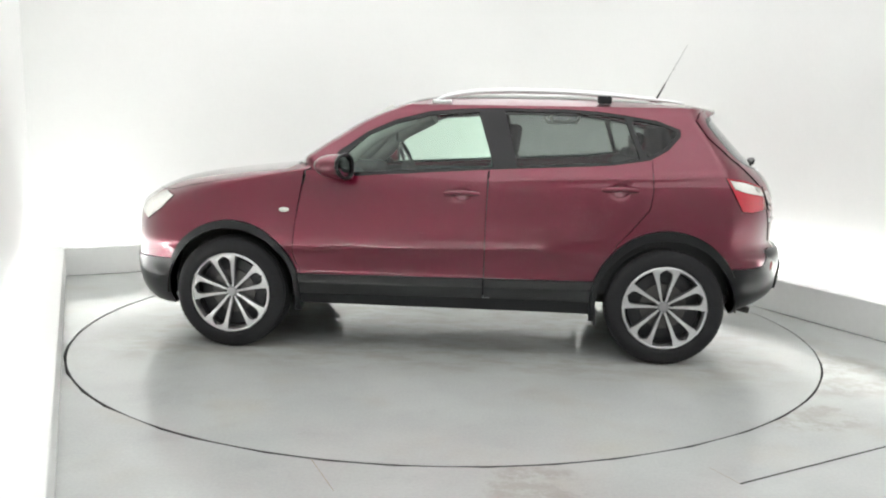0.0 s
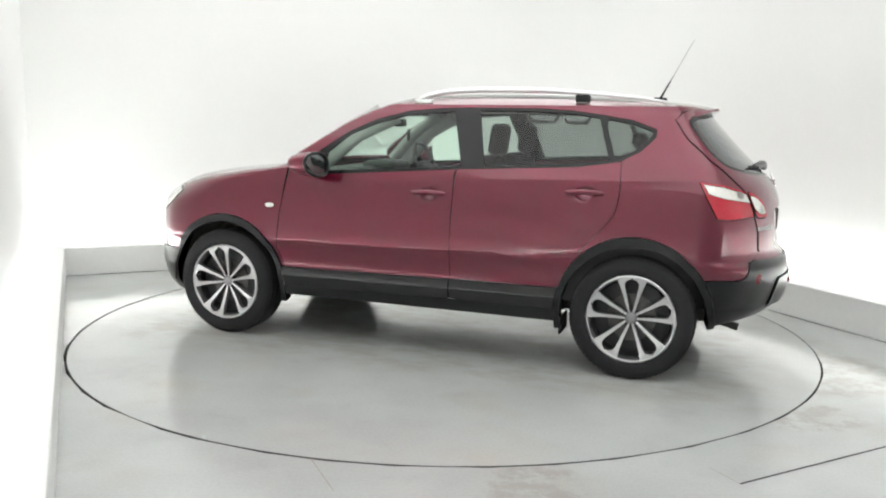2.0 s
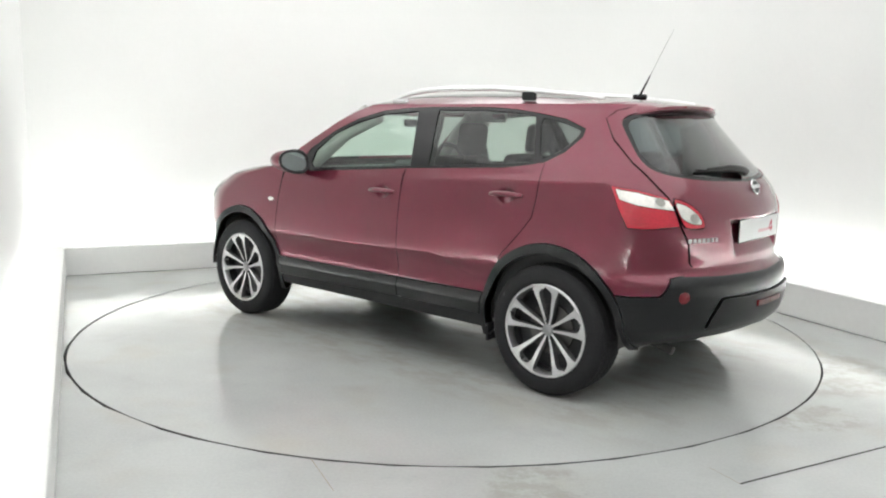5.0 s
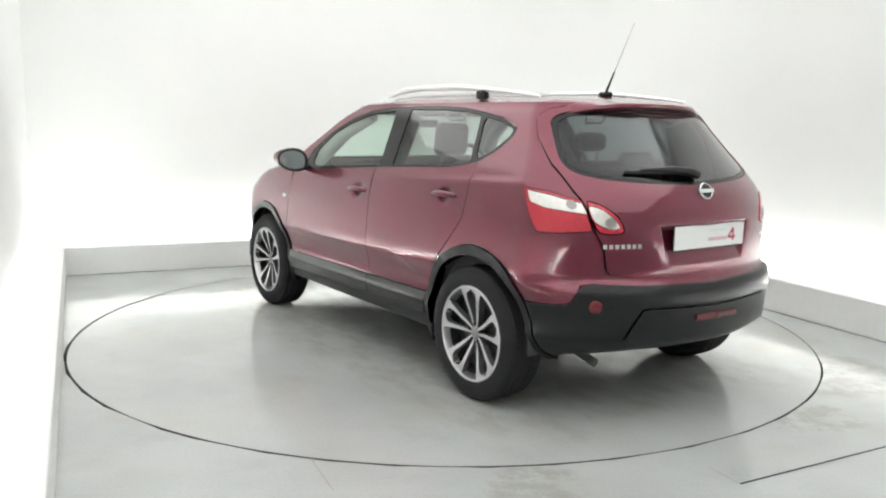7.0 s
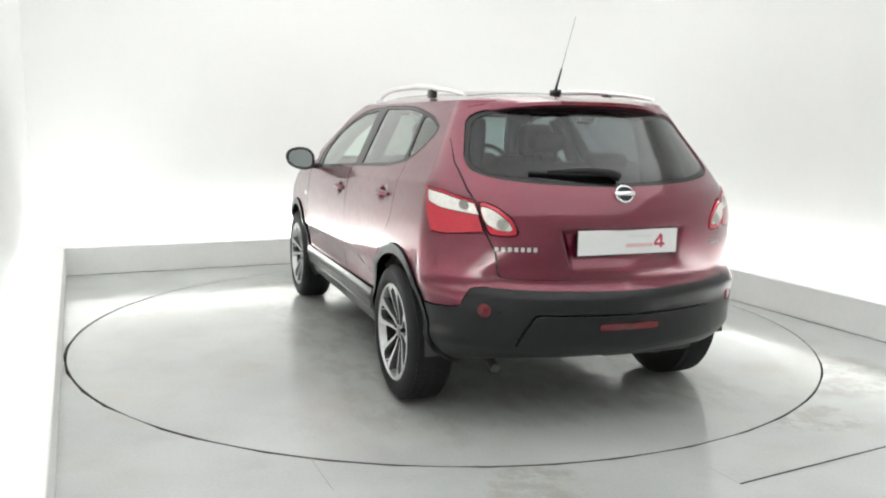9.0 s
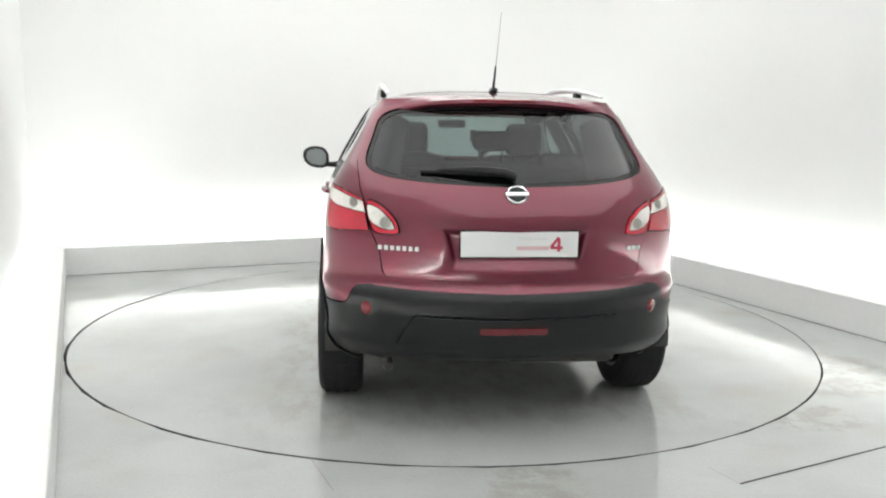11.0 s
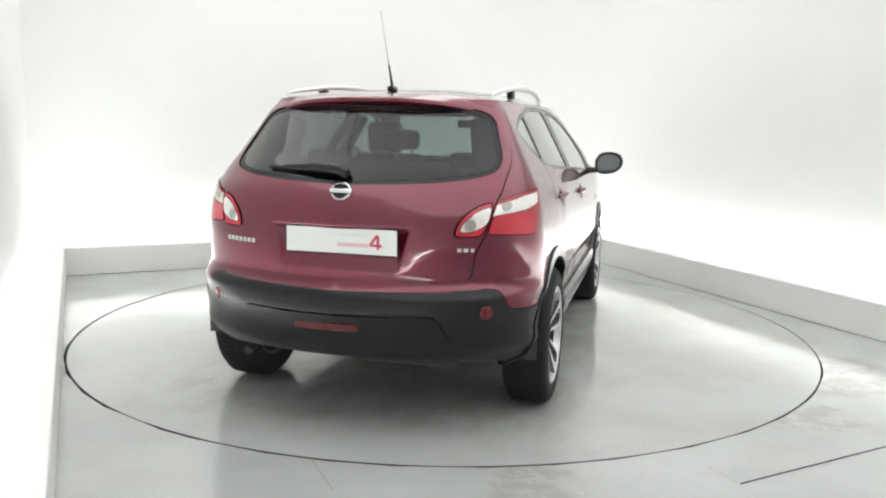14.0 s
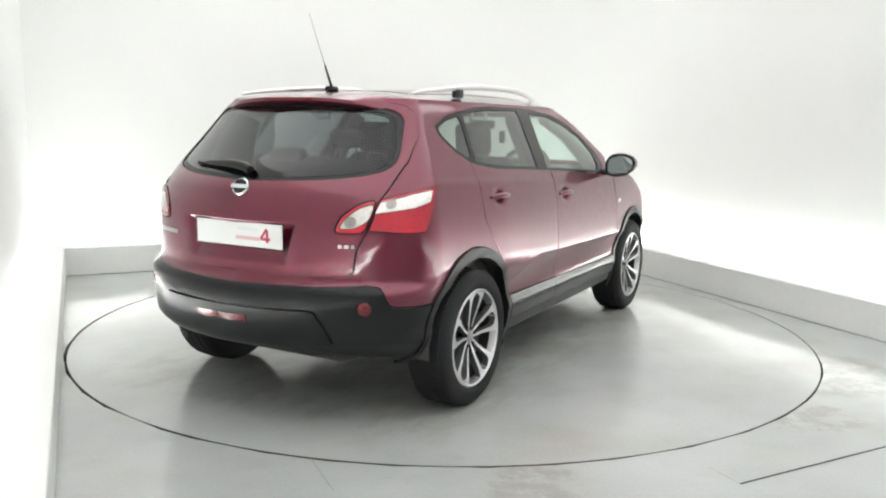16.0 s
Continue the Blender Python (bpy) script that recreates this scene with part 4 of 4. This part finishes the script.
def build_tail(car, tailgate, bumper):
    # number plate in its recess
    x = tail_at(0.88) + 0.018
    plate = part("number_plate", rbox((0.006, 0.520, 0.112), (x - 0.004, -0.012, 0.882), 0.002), M_PLATE, tailgate, "white plate with red and grey print")
    part("plate_frame", rbox((0.006, 0.530, 0.122), (x, -0.012, 0.882), 0.002), M_TRIM, plate)
    f = x - 0.0075
    part("print_bar", rbox((0.001, 0.145, 0.017), (f, -0.070, 0.866)), M_PINK, plate)
    part("print_bar", rbox((0.001, 0.125, 0.010), (f, -0.070, 0.908)), M_GREYINK, plate)
    mark = rbox((0.001, 0.013, 0.058), (f, -0.186, 0.880))
    box(mark, (0.001, 0.056, 0.012), (f - 0.0004, -0.176, 0.868))
    box(mark, (0.001, 0.012, 0.056), (f - 0.0008, -0.167, 0.892), turn=Matrix.Rotation(radians(38), 3, "X"))
    part("print_mark", mark, M_CRIMSON, plate)
    # round badge with a bar across
    p = on_tail(0.0, 1.088, 0.015)
    tilt = Matrix.Rotation(radians(20), 4, "Y")
    ring = [Vector((0, 0.042 * math.cos(2 * math.pi * i / 32), 0.036 * math.sin(2 * math.pi * i / 32))) for i in range(33)]
    bm = tube([p + tilt @ r for r in ring], 0.0065, 8)
    box(bm, (0.018, 0.104, 0.020), (0, 0, 0), 0.003, tilt)
    vs = [v for v in bm.verts if v.co.length < 0.2]
    bmesh.ops.translate(bm, verts=vs, vec=p)
    badge = part("badge", bm, M_CHROME, tailgate, "round chrome badge with a bar", smooth=radians(40))
    part("badge_base", lathe([(0.0, -0.006), (0.039, -0.006), (0.041, 0.002)], 28, "x"), M_TRIM, badge).matrix_basis = Matrix.Translation(p) @ tilt
    # chrome lettering as plain bars
    for i in range(7):
        y = 0.598 - 0.0262 * i
        tail_patch([(y, 0.845), (y - 0.015, 0.845), (y - 0.015, 0.864), (y, 0.864)], 0.0095, M_MARK, "model_mark", tailgate, "small chrome marks")
    for y, w in ((-0.520, 0.020), (-0.545, 0.024), (-0.574, 0.016)):
        tail_patch([(y, 0.848), (y - w * 0.8, 0.848), (y - w * 0.8, 0.863), (y, 0.863)], 0.0095, M_MARK, "model_mark", tailgate, "small chrome marks")
    # wiper
    arm = tube([on_tail(-0.005, 1.156, 0.02), on_tail(0.04, 1.167, 0.030), on_tail(0.14, 1.176, 0.030), on_tail(0.25, 1.180, 0.022), on_tail(0.33, 1.181, 0.018)], [0.022, 0.022, 0.019, 0.013, 0.007], 10)
    wiper = part("rear_wiper", arm, M_BLACK, tailgate, smooth=radians(50))
    part("wiper_blade", tube([on_tail(-0.01 + 0.42 * i / 8, 1.168 + 0.012 * i / 8, 0.009) for i in range(9)], 0.008, 6), M_RUBBER, wiper)
    # spoiler over the rear glass
    bm = bmesh.new()
    rows = []
    for i in range(25):
        y = -0.51 + 1.02 * i / 24
        k = (abs(y) / 0.51)
        ztop = 1.521 - 0.034 * k ** 4.0 - 0.014 * k * k
        xe = -1.682 + 0.135 * k ** 3
        rows.append([bm.verts.new(c) for c in ((xe + 0.17, y, roof_point(xe + 0.17, y).z - 0.001), (xe + 0.06, y, max(ztop + 0.007, roof_point(xe + 0.06, y).z + 0.003)), (xe, y, ztop - 0.006), (xe - 0.004, y, ztop - 0.022), (xe + 0.012, y, ztop - 0.034), (xe + 0.08, y, ztop - 0.045))])
    for u, v in zip(rows, rows[1:]):
        for j in range(5):
            bm.faces.new((u[j], u[j + 1], v[j + 1], v[j]))
    bm.faces.new(rows[0])
    bm.faces.new(rows[-1][::-1])
    bmesh.ops.recalc_face_normals(bm, faces=bm.faces)
    sp = part("spoiler", bm, M_PAINT, tailgate, smooth=radians(50))
    part("brake_light", rbox((0.010, 0.30, 0.014), (-1.684, 0, 1.508), 0.004), M_DARKRED, sp, "thin red high brake light")
    # reflectors and fog lamp in the bumper
    for y in (0.652, -0.652):
        c, m = on_tail(y, 0.585, 0.0), on_tail(y, 0.585, 0.01)
        d = (m - c).normalized()
        bm = lathe([(0.0, 0.008), (0.025, 0.007), (0.030, 0.003), (0.031, -0.02)], 24, "z")
        bmesh.ops.transform(bm, verts=bm.verts, matrix=Matrix.Translation(c) @ d.to_track_quat("Z", "Y").to_matrix().to_4x4())
        r = part("reflector", bm, M_DARKRED, bumper, "round red reflector", smooth=radians(40))
    for a, b in ((0.165, 0.03), (0.025, -0.125)):
        n = 5
        pts = [(a + (b - a) * i / n, 0.503) for i in range(n + 1)] + [(b + (a - b) * i / n, 0.531) for i in range(n + 1)]
        tail_patch(pts, 0.027, M_FOG, "fog_lamp", bumper, "narrow dark red fog lamp", 0.020)


def build_car():
    car = new("car")
    tagged(car, "dark red five-door crossover car, wet, parked on a turntable", "car")
    tailgate = panel("tailgate", M_PAINT, car, both=True, gap=0.0038, lift=0.005)
    bumper = panel("rear_bumper", M_BLACK, car, both=True, lift=0.004, fold=0.03, label="black textured plastic rear bumper")
    panel("bumper_insert", M_BLACK, bumper, both=True, lift=0.016, fold=0.02)
    panel("rear_bumper_paint", M_PAINT, car, both=True, gap=-0.002, label="red painted strip above the bumper")
    ob = panel("rear_glass", M_GLASS_B, tailgate, both=True, lift=-0.002, fold=0.004, label="grey tinted rear glass")
    panel("rear_glass_border", M_TRIM, ob, both=True, lift=-0.001, fold=0.006, gap=0.0, label="black printed border of the glass")
    panel("bonnet", M_PAINT, car, both=True)
    panel("windscreen", M_GLASS_F, car, both=True, lift=-0.002, fold=0.004)
    panel("front_bumper", M_BLACK, car, "front_bumper_trim", both=True, lift=0.004, fold=0.03, label="black plastic front bumper")
    for side in (1, -1):
        panel("side_panel", M_PAINT, car, side=side)
        panel("front_wing", M_PAINT, car, side=side)
        fd = panel("front_door", M_PAINT, car, side=side)
        rd = panel("rear_door", M_PAINT, car, side=side)
        panel("door_trim", M_SIDE, fd, "front_door_trim", side=side, lift=0.014, gap=0.0035, label="black plastic strip along the door")
        panel("door_trim", M_SIDE, rd, "rear_door_trim", side=side, lift=0.014, gap=0.0035, label="black plastic strip along the door")
        panel("sill", M_BLACK, car, side=side, lift=0.004, fold=0.05, label="black plastic sill")
        panel("wheel_arch_trim", M_BLACK, car, "wheel_arch_trim_f", side=side, lift=0.011, fold=0.05, gap=0.0, label="black plastic wheel arch")
        panel("wheel_arch_trim", M_BLACK, car, "wheel_arch_trim_r", side=side, lift=0.011, fold=0.05, gap=0.0, label="black plastic wheel arch")
        ws = panel("window_surround", M_TRIM, car, side=side, lift=-0.002, gap=0.0, label="gloss black window surround")
        panel("front_window", M_GLASS_F, fd, side=side, lift=-0.006, fold=0.004, gap=0.0)
        panel("rear_window", M_GLASS_R, rd, side=side, lift=-0.006, fold=0.004, gap=0.0)
        panel("quarter_window", M_GLASS_R, ws, side=side, lift=-0.006, fold=0.004, gap=0.0)
        lamp = panel("tail_lamp", M_REDLENS, car, "lamp_red", side=side, lift=0.006, label="red and clear tail lamp")
        panel("clear_lens", M_CLEAR, lamp, "lamp_clear", side=side, lift=0.006, gap=0.001)
        inner = panel("tail_lamp_inner", M_REDLENS, tailgate, "lamp_inner_red", side=side, lift=0.010, label="inner half of a tail lamp on the tailgate")
        panel("clear_lens", M_CLEAR, inner, "lamp_inner_clear", side=side, lift=0.012, gap=0.001)
        tail_patch([(side * (0.566 + 0.024 * math.cos(a)), 0.962 + 0.024 * math.sin(a)) for a in [2 * math.pi * i / 20 for i in range(20)]], 0.0145, M_BOWL, "lamp_bowl", inner, "round silver reflector bowl", 0.002)
        tail_patch([(side * (0.704 + 0.018 * math.cos(a)), 1.040 + 0.020 * math.sin(a)) for a in [2 * math.pi * i / 20 for i in range(20)]], 0.0105, M_BOWL, "lamp_bowl", lamp, "round silver reflector bowl", 0.002)
        panel("headlamp", M_CLEAR, car, side=side, lift=0.004, label="clear headlamp with a bright bowl")
        for x in (FX, RX):
            build_wheel(car, x, side)
            wheel_housing(car, x, side)
        door_mirror(car, side)
        door_handle(car, -0.105, 0.992, side)
        door_handle(car, -1.03, 1.032, side)
        roof_rail(car, side)
        bm = bmesh.new()
        ring = [bm.verts.new(on_side(0.97 + 0.032 * math.cos(2 * math.pi * i / 16), 0.870 + 0.014 * math.sin(2 * math.pi * i / 16), side, 0.002)) for i in range(16)]
        top = bm.verts.new(on_side(0.97, 0.870, side, 0.012))
        for i in range(16):
            bm.faces.new((ring[i], ring[(i + 1) % 16], top))
        bmesh.ops.recalc_face_normals(bm, faces=bm.faces)
        part("side_repeater", bm, M_CLEAR, car, "small clear side repeater", smooth=radians(50))
        flap = rbox((0.012, 0.20, 0.10), (-0.915, side * 0.74, 0.262), 0.004)
        part("mud_flap", flap, M_RUBBER, car)
    build_roof(car)
    bm = bmesh.new()
    rows = [[bm.verts.new(roof_point(0.22 - 1.47 * i / 24, 0.44 * k / 8, 0.0015)) for k in range(-8, 9)] for i in range(25)]
    for a, b in zip(rows, rows[1:]):
        for k in range(16):
            bm.faces.new((a[k], a[k + 1], b[k + 1], b[k]))
    edge = [rows[0][k] for k in range(17)] + [r[16] for r in rows[1:]] + rows[-1][15::-1] + [r[0] for r in rows[-2:0:-1]]
    low = [bm.verts.new(v.co - Vector((0, 0, 0.01))) for v in edge]
    for i in range(len(edge)):
        bm.faces.new((edge[i], edge[(i + 1) % len(edge)], low[(i + 1) % len(edge)], low[i]))
    bmesh.ops.recalc_face_normals(bm, faces=bm.faces)
    part("glass_roof", bm, M_ROOFGLASS, car, "dark glass roof panel, glossy", smooth=radians(40))
    p = roof_point(-1.333, 0.0)
    base = part("aerial", rbox((0.085, 0.036, 0.030), (p.x, 0, p.z + 0.012), 0.011), M_TRIM, car, "thin black whip aerial", smooth=radians(40))
    tip = Vector((-1.518, 0, 1.935))
    d = tip - Vector((p.x, 0, p.z + 0.02))
    part("aerial_rod", tube([Vector((p.x, 0, p.z + 0.02)) + d * t for t in (0, 0.12, 0.3, 0.32, 1.0)], [0.008, 0.006, 0.0045, 0.0014, 0.0009], 8), M_TRIM, base)
    build_cabin(car)
    build_tail(car, tailgate, bumper)
    return car


build_studio()
TURNTABLE = build_turntable()
CAR = build_car()


# ---------- what moves ----------
def motions():
    """The turntable turns evenly and carries the car."""
    start, speed = 174.741, -7.1144
    ox, oy = -0.0592, -0.0745
    disc, rows = [], []
    for i in range(33):
        t = i * 0.5
        a = start + speed * t
        c, s = math.cos(radians(a)), math.sin(radians(a))
        disc.append((t, pose(0, 0, 0, 0, 0, a)))
        rows.append((t, pose(ox * c - oy * s, ox * s + oy * c, 0, 0, 0, a)))
    walk(TURNTABLE, disc)
    walk(CAR, rows)


motions()
